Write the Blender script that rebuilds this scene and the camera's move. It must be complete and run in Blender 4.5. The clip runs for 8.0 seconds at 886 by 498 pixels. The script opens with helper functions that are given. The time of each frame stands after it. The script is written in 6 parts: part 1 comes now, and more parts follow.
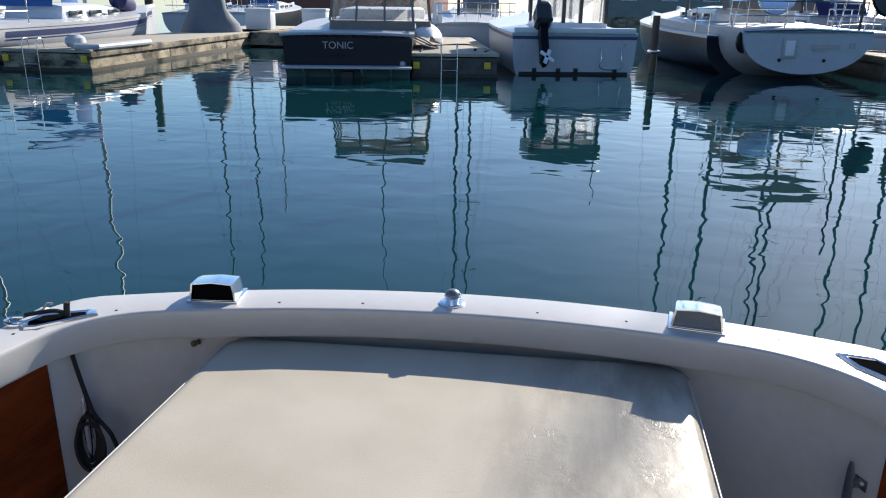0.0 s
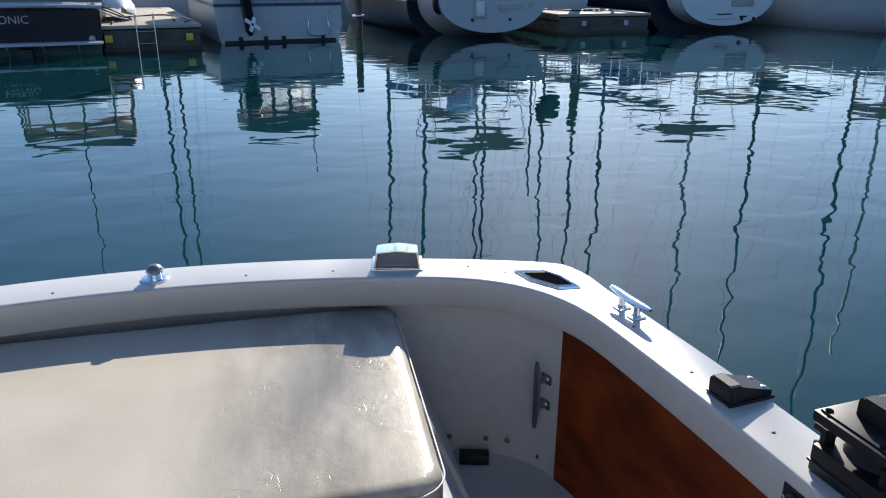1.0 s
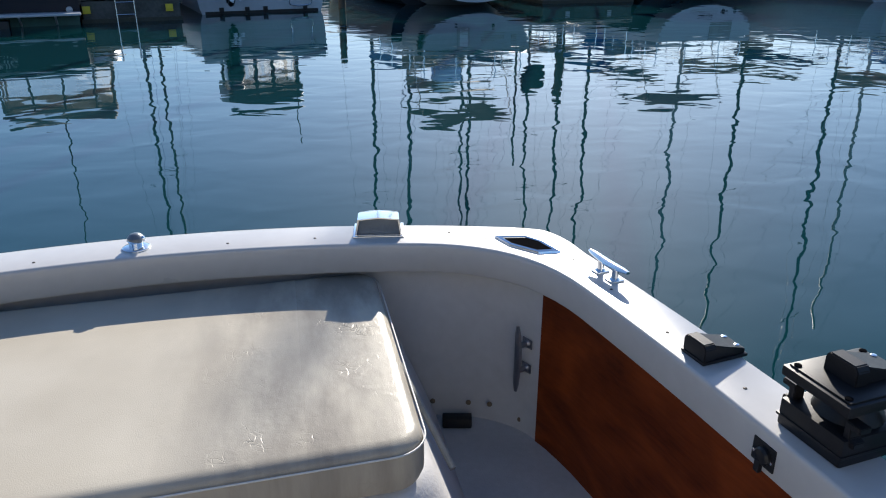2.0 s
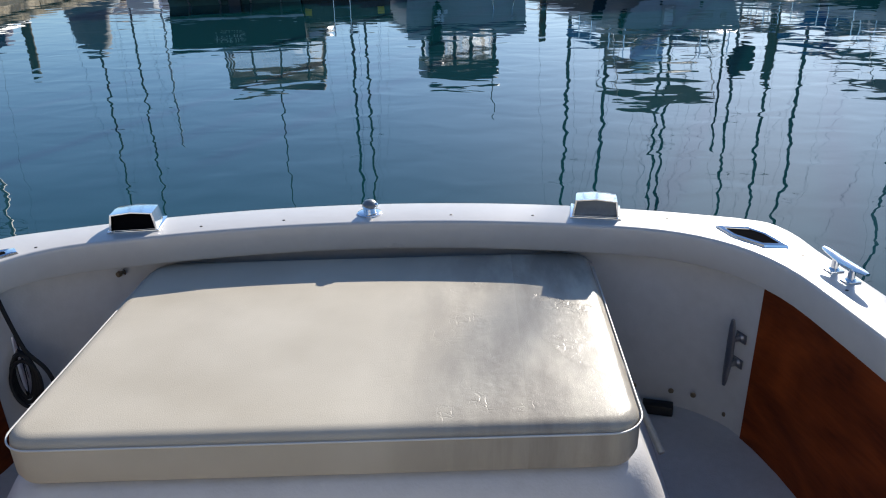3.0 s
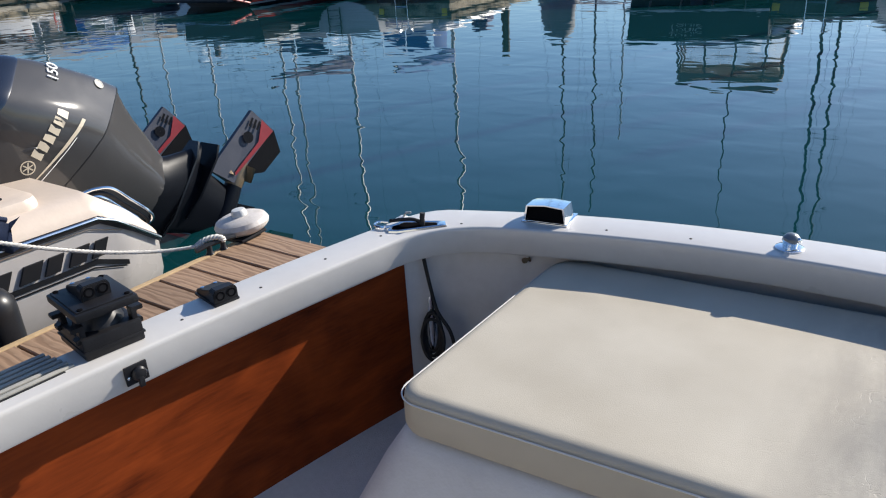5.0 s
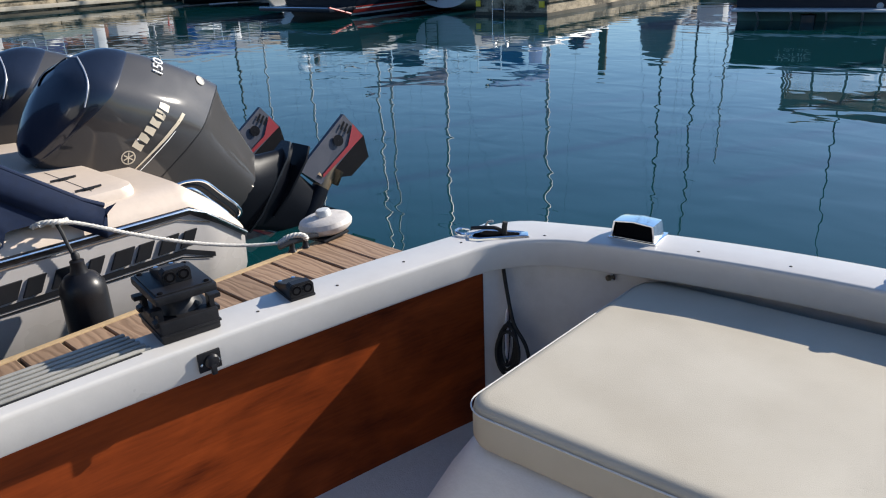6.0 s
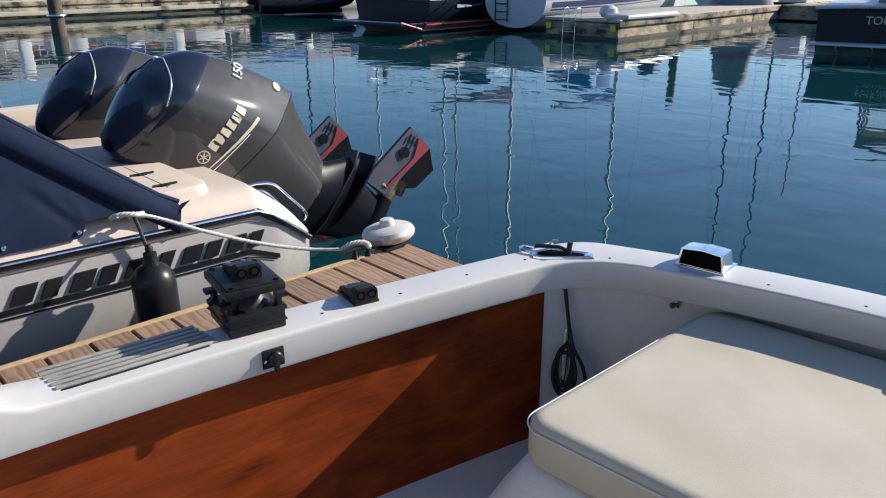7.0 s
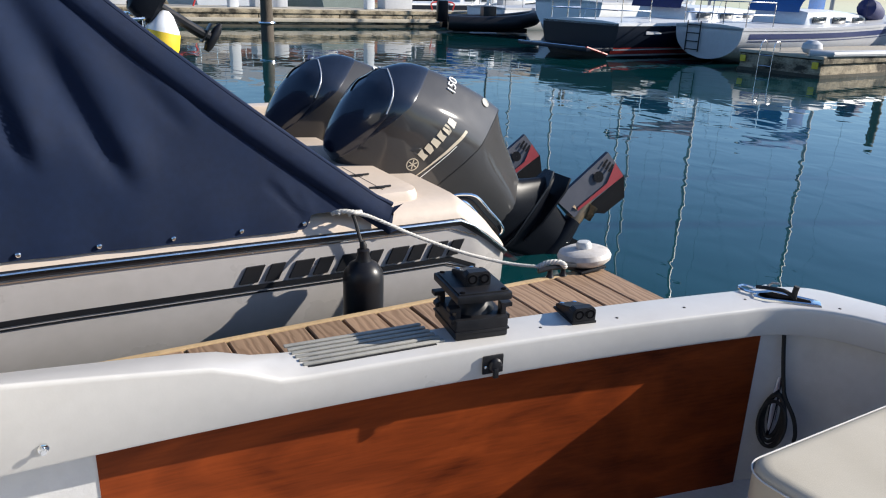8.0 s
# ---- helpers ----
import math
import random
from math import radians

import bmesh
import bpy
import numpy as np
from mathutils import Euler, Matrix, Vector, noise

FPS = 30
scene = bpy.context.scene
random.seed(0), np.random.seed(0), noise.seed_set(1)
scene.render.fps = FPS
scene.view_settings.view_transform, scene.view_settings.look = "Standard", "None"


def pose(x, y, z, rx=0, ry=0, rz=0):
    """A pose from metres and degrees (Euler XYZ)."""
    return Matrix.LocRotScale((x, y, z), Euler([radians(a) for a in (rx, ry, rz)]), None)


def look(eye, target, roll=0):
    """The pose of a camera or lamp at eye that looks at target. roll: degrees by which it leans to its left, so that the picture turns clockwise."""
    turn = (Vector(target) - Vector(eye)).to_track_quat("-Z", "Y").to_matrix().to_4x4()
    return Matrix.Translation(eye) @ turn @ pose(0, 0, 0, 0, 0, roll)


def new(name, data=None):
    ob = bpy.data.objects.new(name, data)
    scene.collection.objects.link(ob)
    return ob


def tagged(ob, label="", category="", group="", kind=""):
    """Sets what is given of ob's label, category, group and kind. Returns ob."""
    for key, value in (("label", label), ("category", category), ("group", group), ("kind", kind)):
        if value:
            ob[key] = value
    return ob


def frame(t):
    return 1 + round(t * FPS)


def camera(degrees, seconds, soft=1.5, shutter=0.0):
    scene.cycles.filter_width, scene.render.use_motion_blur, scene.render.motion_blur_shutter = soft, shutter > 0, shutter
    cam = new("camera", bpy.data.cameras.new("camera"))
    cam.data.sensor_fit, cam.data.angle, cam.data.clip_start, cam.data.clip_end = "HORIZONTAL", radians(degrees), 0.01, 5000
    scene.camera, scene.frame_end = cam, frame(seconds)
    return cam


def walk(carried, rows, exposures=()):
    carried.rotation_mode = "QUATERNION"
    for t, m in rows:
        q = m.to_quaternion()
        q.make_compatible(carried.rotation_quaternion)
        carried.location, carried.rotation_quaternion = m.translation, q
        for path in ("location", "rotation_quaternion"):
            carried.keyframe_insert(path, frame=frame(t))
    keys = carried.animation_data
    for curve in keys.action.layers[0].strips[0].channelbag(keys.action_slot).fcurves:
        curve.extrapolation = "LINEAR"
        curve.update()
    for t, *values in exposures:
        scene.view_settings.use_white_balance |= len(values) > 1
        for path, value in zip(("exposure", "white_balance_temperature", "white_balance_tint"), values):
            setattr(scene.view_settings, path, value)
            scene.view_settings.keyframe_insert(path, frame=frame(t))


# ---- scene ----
cam = camera(60.8, 8.0, 1.1)
PATH = [
    (0, (0.33, 0.198, 1.617), (0.004, 2.068, 0.986), 0.8),
    (0.5, (0.388, 0.179, 1.596), (0.47, 2.066, 0.938), 0.99),
    (1, (0.44, 0.133, 1.596), (0.793, 1.973, 0.896), 0.2),
    (1.2, (0.457, 0.123, 1.579), (0.868, 1.948, 0.871), 0.3),
    (2.3, (0.443, 0.093, 1.588), (0.783, 1.901, 0.803), -0.5),
    (2.5, (0.409, 0.079, 1.593), (0.663, 1.898, 0.802), -0.6),
    (3, (0.33, 0.056, 1.609), (0.245, 1.88, 0.795), -1.4),
    (3.5, (0.235, 0.007, 1.614), (-0.145, 1.793, 0.798), -1.3),
    (4, (0.329, 0.052, 1.649), (-0.403, 1.716, 0.816), -3.0),
    (4.5, (0.34, 0.1, 1.665), (-0.592, 1.667, 0.843), -3.4),
    (5, (0.347, 0.135, 1.648), (-0.734, 1.619, 0.855), -3.7),
    (6.5, (0.311, 0.175, 1.597), (-1.002, 1.498, 0.873), -1.3),
    (7, (0.309, 0.138, 1.599), (-1.062, 1.415, 0.9), -0.2),
    (7.5, (0.275, 0.065, 1.592), (-1.196, 1.242, 0.922), 1.1),
    (8, (0.222, -0.045, 1.602), (-1.403, 0.918, 0.945), 2.1),
]
walk(cam, [(t, look(eye, target, roll)) for t, eye, target, roll in PATH])

from mathutils.bvhtree import BVHTree

# ---- light ----
SUN_AZ, SUN_EL = 22.0, 26.3
world = bpy.data.worlds.new("sky")
scene.world = world
world.use_nodes = True
sky = world.node_tree.nodes.new("ShaderNodeTexSky")
sky.sky_type = "NISHITA"
sky.sun_disc = False
sky.sun_elevation = radians(SUN_EL)
sky.sun_rotation = radians(SUN_AZ)
sky.dust_density = 0.45
sky.ozone_density = 6.0
world.node_tree.links.new(sky.outputs[0], world.node_tree.nodes["Background"].inputs[0])
world.node_tree.nodes["Background"].inputs[1].default_value = 0.098
sun = new("sun", bpy.data.lights.new("sun", "SUN"))
sun.data.energy = 5.0
sun.data.angle = radians(0.5)
sun.data.color = (1.0, 0.93, 0.83)
a, e = radians(SUN_AZ), radians(SUN_EL)
sun.matrix_world = look((40 * math.sin(a) * math.cos(e), 40 * math.cos(a) * math.cos(e), 40 * math.sin(e)), (0, 0, 0))
scene.view_settings.exposure = 0.84


# ---- materials ----
def mat(name, col, rough=0.5, metal=0.0, var=0.12, scale=6.0, bump=0.0, bscale=60.0, coat=0.0, stain=None, sscale=1.5, samount=0.5, rvar=0.1, stretch=(1, 1, 1), sfrom=0.5):
    m = bpy.data.materials.new(name)
    m.use_nodes = True
    nt = m.node_tree
    N, L = nt.nodes, nt.links
    p = N["Principled BSDF"]
    tc = N.new("ShaderNodeTexCoord")
    mp = N.new("ShaderNodeMapping")
    mp.inputs["Scale"].default_value = stretch
    L.new(tc.outputs["Object"], mp.inputs[0])
    n1 = N.new("ShaderNodeTexNoise")
    n1.inputs["Scale"].default_value = scale
    n1.inputs["Detail"].default_value = 6
    n2 = N.new("ShaderNodeTexNoise")
    n2.inputs["Scale"].default_value = scale * 9
    n2.inputs["Detail"].default_value = 4
    L.new(mp.outputs[0], n1.inputs["Vector"])
    L.new(mp.outputs[0], n2.inputs["Vector"])
    add = N.new("ShaderNodeMath")
    add.operation = "ADD"
    L.new(n1.outputs[0], add.inputs[0])
    L.new(n2.outputs[0], add.inputs[1])
    mr = N.new("ShaderNodeMapRange")
    mr.inputs[1].default_value, mr.inputs[2].default_value = 0.6, 1.4
    mr.inputs[3].default_value, mr.inputs[4].default_value = 1 - var, 1 + var
    L.new(add.outputs[0], mr.inputs[0])
    mul = N.new("ShaderNodeMix")
    mul.data_type, mul.blend_type = "RGBA", "MULTIPLY"
    mul.inputs[0].default_value = 1.0
    mul.inputs[6].default_value = (*col, 1)
    L.new(mr.outputs[0], mul.inputs[7])
    out = mul.outputs[2]
    if stain:
        n3 = N.new("ShaderNodeTexNoise")
        n3.inputs["Scale"].default_value = sscale
        n3.inputs["Detail"].default_value = 8
        n3.inputs["Roughness"].default_value = 0.65
        L.new(mp.outputs[0], n3.inputs["Vector"])
        r3 = N.new("ShaderNodeMapRange")
        r3.inputs[1].default_value, r3.inputs[2].default_value = sfrom, sfrom + 0.18
        r3.inputs[4].default_value = samount
        L.new(n3.outputs[0], r3.inputs[0])
        mx = N.new("ShaderNodeMix")
        mx.data_type = "RGBA"
        L.new(r3.outputs[0], mx.inputs[0])
        L.new(out, mx.inputs[6])
        mx.inputs[7].default_value = (*stain, 1)
        out = mx.outputs[2]
    L.new(out, p.inputs["Base Color"])
    rr = N.new("ShaderNodeMapRange")
    rr.inputs[1].default_value, rr.inputs[2].default_value = 0.3, 0.7
    rr.inputs[3].default_value, rr.inputs[4].default_value = max(0.02, rough * (1 - rvar)), min(1, rough * (1 + rvar))
    L.new(n1.outputs[0], rr.inputs[0])
    L.new(rr.outputs[0], p.inputs["Roughness"])
    p.inputs["Metallic"].default_value = metal
    p.inputs["Coat Weight"].default_value = coat
    p.inputs["Coat Roughness"].default_value = 0.06
    if bump:
        nb = N.new("ShaderNodeTexNoise")
        nb.inputs["Scale"].default_value = bscale
        nb.inputs["Detail"].default_value = 5
        L.new(mp.outputs[0], nb.inputs["Vector"])
        b = N.new("ShaderNodeBump")
        b.inputs["Strength"].default_value = 1.0
        b.inputs["Distance"].default_value = bump
        L.new(nb.outputs[0], b.inputs["Height"])
        L.new(b.outputs[0], p.inputs["Normal"])
    return m


GELCOAT = mat("gelcoat", (0.50, 0.485, 0.465), 0.30, var=0.05, scale=3, bump=0.00012, bscale=180, stain=(0.40, 0.38, 0.35), samount=0.3, sscale=2.5, coat=0.15)
LINER = mat("cockpit liner paint", (0.57, 0.565, 0.565), 0.45, var=0.06, scale=3, bump=0.0008, bscale=120, stain=(0.42, 0.41, 0.40), samount=0.35, sscale=4)
FLOOR = mat("non slip cockpit floor", (0.49, 0.495, 0.505), 0.6, var=0.1, scale=5, bump=0.0015, bscale=220, stain=(0.33, 0.32, 0.31), samount=0.4)
BOTTOM = mat("hull paint", (0.7, 0.72, 0.74), 0.3, var=0.05)
CHROME = mat("polished stainless steel", (0.78, 0.8, 0.82), 0.12, 1.0, var=0.05, scale=20, rvar=0.4)
BLACKP = mat("black moulded plastic", (0.012, 0.012, 0.014), 0.42, var=0.3, scale=25, bump=0.00015, bscale=300)
BLACKP.node_tree.nodes["Principled BSDF"].inputs["Specular IOR Level"].default_value = 0.28
RUBBER = mat("black rubber", (0.012, 0.012, 0.014), 0.35, var=0.3, scale=15)
RUBBER.node_tree.nodes["Principled BSDF"].inputs["Specular IOR Level"].default_value = 0.28
DARKHOLE = mat("dark opening", (0.006, 0.006, 0.007), 0.9)
DARKHOLE.node_tree.nodes["Principled BSDF"].inputs["Specular IOR Level"].default_value = 0.0
SMOKE = mat("smoky grey moulded front", (0.15, 0.175, 0.20), 0.3, 0.2, var=0.12, scale=18)
SATINSTEEL = mat("satin cast alloy", (0.26, 0.27, 0.30), 0.38, 0.9, var=0.12, scale=18)
STRIPGREY = mat("weathered grey plastic strip", (0.30, 0.29, 0.26), 0.55, var=0.2, scale=30, bump=0.0005, bscale=200)
PIPING = mat("white vinyl piping", (0.55, 0.55, 0.53), 0.4, var=0.05)
CREAM = mat("cream gelcoat", (0.53, 0.445, 0.37), 0.35, var=0.06, scale=3, bump=0.0004, bscale=90)
GREYHULL = mat("pale grey topsides", (0.42, 0.40, 0.39), 0.28, var=0.06, scale=2, stain=(0.3, 0.28, 0.26), samount=0.25)
BLACKSTRIPE = mat("black vinyl stripe", (0.012, 0.013, 0.016), 0.3)
ALU = mat("brushed aluminium rail", (0.7, 0.71, 0.72), 0.25, 1.0, var=0.08, scale=20)
NAVYCANVAS = mat("navy marine canvas", (0.0050, 0.0132, 0.040), 0.8, var=0.22, scale=4, bump=0.0006, bscale=900, stain=(0.0085, 0.017, 0.042), samount=0.5, sscale=2)
COWL = mat("charcoal metallic cowling", (0.036, 0.035, 0.036), 0.6, 0.0, var=0.06, scale=8, coat=0.9)
COWL.node_tree.nodes["Principled BSDF"].inputs["Specular IOR Level"].default_value = 0.12
COWLTOP = mat("glossy black blue cowl scoop", (0.010, 0.014, 0.026), 0.22, 0.1, var=0.1, coat=0.6)
LIPMETAL = mat("thin silver hood edge", (0.55, 0.55, 0.56), 0.35, 0.6, var=0.2, scale=30)
LEG = mat("dark grey painted leg", (0.005, 0.006, 0.009), 0.34, 0.0, var=0.2)
LEG.node_tree.nodes["Principled BSDF"].inputs["Specular IOR Level"].default_value = 0.13
LEGRIB = mat("dark glossy leg rib", (0.010, 0.011, 0.014), 0.25, 0.0, var=0.2)
DECAL = mat("pale gold decal", (0.52, 0.46, 0.36), 0.4, var=0.05)
DECALW = mat("white decal", (0.75, 0.75, 0.75), 0.4, var=0.05)
COVERGREY = mat("grey printed cover", (0.05, 0.054, 0.075), 0.5, var=0.15, scale=12)
COVERRED = mat("red printed stripe", (0.24, 0.010, 0.018), 0.5, var=0.1)
COVERBLK = mat("black printed cover", (0.007, 0.007, 0.009), 0.4, var=0.2, bump=0.001, bscale=20)
COVERBLK.node_tree.nodes["Principled BSDF"].inputs["Specular IOR Level"].default_value = 0.12
BRONZE = mat("tarnished bronze", (0.20, 0.15, 0.10), 0.45, 0.7, var=0.3, scale=15)
DARKSCREW = mat("dark oxidised screw", (0.05, 0.042, 0.035), 0.55, 0.4, var=0.3, scale=40)
ROPEW = mat("white braided rope", (0.52, 0.50, 0.46), 0.8, var=0.25, scale=60, bump=0.001, bscale=300)
NAVYCANVAS.node_tree.nodes["Principled BSDF"].inputs["Specular IOR Level"].default_value = 0.25
ROPEB = mat("black braided rope", (0.01, 0.01, 0.011), 0.7, var=0.3, scale=60)
DISC = mat("weathered white plastic", (0.55, 0.51, 0.47), 0.6, var=0.15, scale=14, stain=(0.25, 0.21, 0.18), samount=0.6, sscale=8, bump=0.001, bscale=80)
DARKCONC = mat("dark blotched concrete", (0.085, 0.08, 0.07), 0.8, var=0.35, scale=2, bump=0.01, bscale=12, stain=(0.03, 0.03, 0.022), samount=0.8, sscale=2)
CONCRETE = mat("stained concrete", (0.40, 0.33, 0.225), 0.85, var=0.45, scale=2.6, bump=0.015, bscale=9, stain=(0.022, 0.018, 0.012), samount=0.95, sscale=1.3, stretch=(1.6, 1.6, 2.4), sfrom=0.42)
DOCKTOP = mat("pale tan dock deck", (0.40, 0.36, 0.29), 0.8, var=0.2, scale=1.5, bump=0.004, bscale=30, stain=(0.28, 0.24, 0.18), samount=0.5)
WEED = mat("weed stained float", (0.05, 0.045, 0.03), 0.8, var=0.4, scale=4, bump=0.01, bscale=20)
TIMBER = mat("tarred timber", (0.07, 0.055, 0.04), 0.8, var=0.4, scale=3, bump=0.006, bscale=25, stretch=(3, 3, 0.4))
NAVYHULL = mat("navy topsides", (0.005, 0.009, 0.018), 0.35, var=0.1)
NAVYHULL.node_tree.nodes["Principled BSDF"].inputs["Specular IOR Level"].default_value = 0.22
WHITEHULL = mat("white topsides", (0.66, 0.68, 0.70), 0.3, var=0.06, scale=1.5, stain=(0.5, 0.5, 0.48), samount=0.25)
# greyer white; also paints the shaded hull of the blue-striped white sailboat
GREYWHITE = mat("dull and shaded white topsides", (0.46, 0.47, 0.49), 0.4, var=0.08, scale=1.2, stain=(0.36, 0.36, 0.34), samount=0.3)
REDSTRIPE = mat("red boot stripe", (0.5, 0.04, 0.03), 0.35, var=0.08)
BLUESTRIPE = mat("blue cove stripe", (0.02, 0.035, 0.12), 0.35, var=0.08)
BLUECANVAS = mat("blue canvas", (0.02, 0.10, 0.30), 0.75, var=0.25, scale=6, bump=0.006, bscale=8)
DKBLUECANVAS = mat("dark blue canvas", (0.015, 0.02, 0.09), 0.75, var=0.25, scale=6, bump=0.006, bscale=8)
TANCANVAS = mat("taupe canvas", (0.20, 0.17, 0.145), 0.8, var=0.12, scale=3, bump=0.003, bscale=9)
MASTALU = mat("mast aluminium", (0.33, 0.33, 0.33), 0.4, 0.7, var=0.1)
MASTDARK = mat("dark mast", (0.05, 0.05, 0.055), 0.4, 0.3)
GLASSDK = mat("tinted window", (0.03, 0.04, 0.05), 0.08, var=0.1, coat=0.5)
GREENBOOT = mat("green antifouling", (0.03, 0.10, 0.08), 0.6, var=0.3)
YELLOW = mat("yellow plastic", (0.7, 0.5, 0.03), 0.5, var=0.1)
FIBRE = mat("grey woven cover", (0.13, 0.15, 0.175), 0.8, var=0.2, scale=3)
SHEDRED = mat("rust red boarding", (0.22, 0.09, 0.06), 0.8, var=0.2, scale=2)
SHEDGREY = mat("grey green boarding", (0.20, 0.24, 0.22), 0.8, var=0.2, scale=2)
SHORE = mat("wooded shore", (0.035, 0.045, 0.025), 0.9, var=0.5, scale=0.15)
ROOF = mat("grey sheet roof", (0.25, 0.26, 0.27), 0.6, var=0.15)


def water_material():
    m = bpy.data.materials.new("harbour water")
    m.use_nodes = True
    N, L = m.node_tree.nodes, m.node_tree.links
    p = N["Principled BSDF"]
    p.inputs["Base Color"].default_value = (0.0022, 0.029, 0.034, 1)
    p.inputs["Roughness"].default_value = 0.015
    p.inputs["IOR"].default_value = 1.333
    tc = N.new("ShaderNodeTexCoord")
    last = None
    for sc, amp, stretch, dist in ((0.8, 0.0050, (1, 1.4, 1), 0.5), (1.9, 0.0046, (1.0, 1.3, 1), 0.5), (7.0, 0.00022, (0.8, 1.4, 1), 0.3)):
        mp = N.new("ShaderNodeMapping")
        mp.inputs["Scale"].default_value = stretch
        mp.inputs["Rotation"].default_value = (0, 0, 0.25)
        L.new(tc.outputs["Object"], mp.inputs[0])
        n = N.new("ShaderNodeTexNoise")
        n.inputs["Scale"].default_value = sc
        n.inputs["Detail"].default_value = 1.5
        n.inputs["Roughness"].default_value = 0.4
        n.inputs["Distortion"].default_value = dist
        L.new(mp.outputs[0], n.inputs["Vector"])
        b = N.new("ShaderNodeBump")
        b.inputs["Strength"].default_value = 1.0
        b.inputs["Distance"].default_value = amp
        L.new(n.outputs[0], b.inputs["Height"])
        if last:
            L.new(last.outputs[0], b.inputs["Normal"])
        last = b
    L.new(last.outputs[0], p.inputs["Normal"])
    return m


def wood_material():
    """Varnished mahogany ply: long wavy grain, amber to dark brown."""
    m = bpy.data.materials.new("varnished mahogany")
    m.use_nodes = True
    N, L = m.node_tree.nodes, m.node_tree.links
    p = N["Principled BSDF"]
    tc = N.new("ShaderNodeTexCoord")
    mp = N.new("ShaderNodeMapping")
    mp.inputs["Scale"].default_value = (4, 1.1, 3.2)
    L.new(tc.outputs["Object"], mp.inputs[0])
    n = N.new("ShaderNodeTexNoise")
    n.inputs["Scale"].default_value, n.inputs["Detail"].default_value, n.inputs["Distortion"].default_value = 1.6, 8, 1.2
    L.new(mp.outputs[0], n.inputs["Vector"])
    mp2 = N.new("ShaderNodeMapping")
    mp2.inputs["Scale"].default_value = (30, 3, 60)
    L.new(tc.outputs["Object"], mp2.inputs[0])
    n2 = N.new("ShaderNodeTexNoise")
    n2.inputs["Scale"].default_value, n2.inputs["Detail"].default_value = 2.0, 6
    L.new(mp2.outputs[0], n2.inputs["Vector"])
    mix = N.new("ShaderNodeMath")
    mix.operation = "MULTIPLY_ADD"
    mix.inputs[1].default_value = 0.3
    L.new(n2.outputs[0], mix.inputs[0])
    L.new(n.outputs[0], mix.inputs[2])
    cr = N.new("ShaderNodeValToRGB")
    cr.color_ramp.elements[0].position, cr.color_ramp.elements[0].color = 0.32, (0.026, 0.0042, 0.0020, 1)
    cr.color_ramp.elements[1].position, cr.color_ramp.elements[1].color = 0.85, (0.235, 0.045, 0.0090, 1)
    L.new(mix.outputs[0], cr.inputs[0])
    L.new(cr.outputs[0], p.inputs["Base Color"])
    p.inputs["Roughness"].default_value = 0.5
    p.inputs["Specular IOR Level"].default_value = 0.10
    p.inputs["Coat Weight"].default_value = 0.03
    p.inputs["Coat Roughness"].default_value = 0.22
    b = N.new("ShaderNodeBump")
    b.inputs["Distance"].default_value = 0.0004
    L.new(n2.outputs[0], b.inputs["Height"])
    L.new(b.outputs[0], p.inputs["Normal"])
    return m


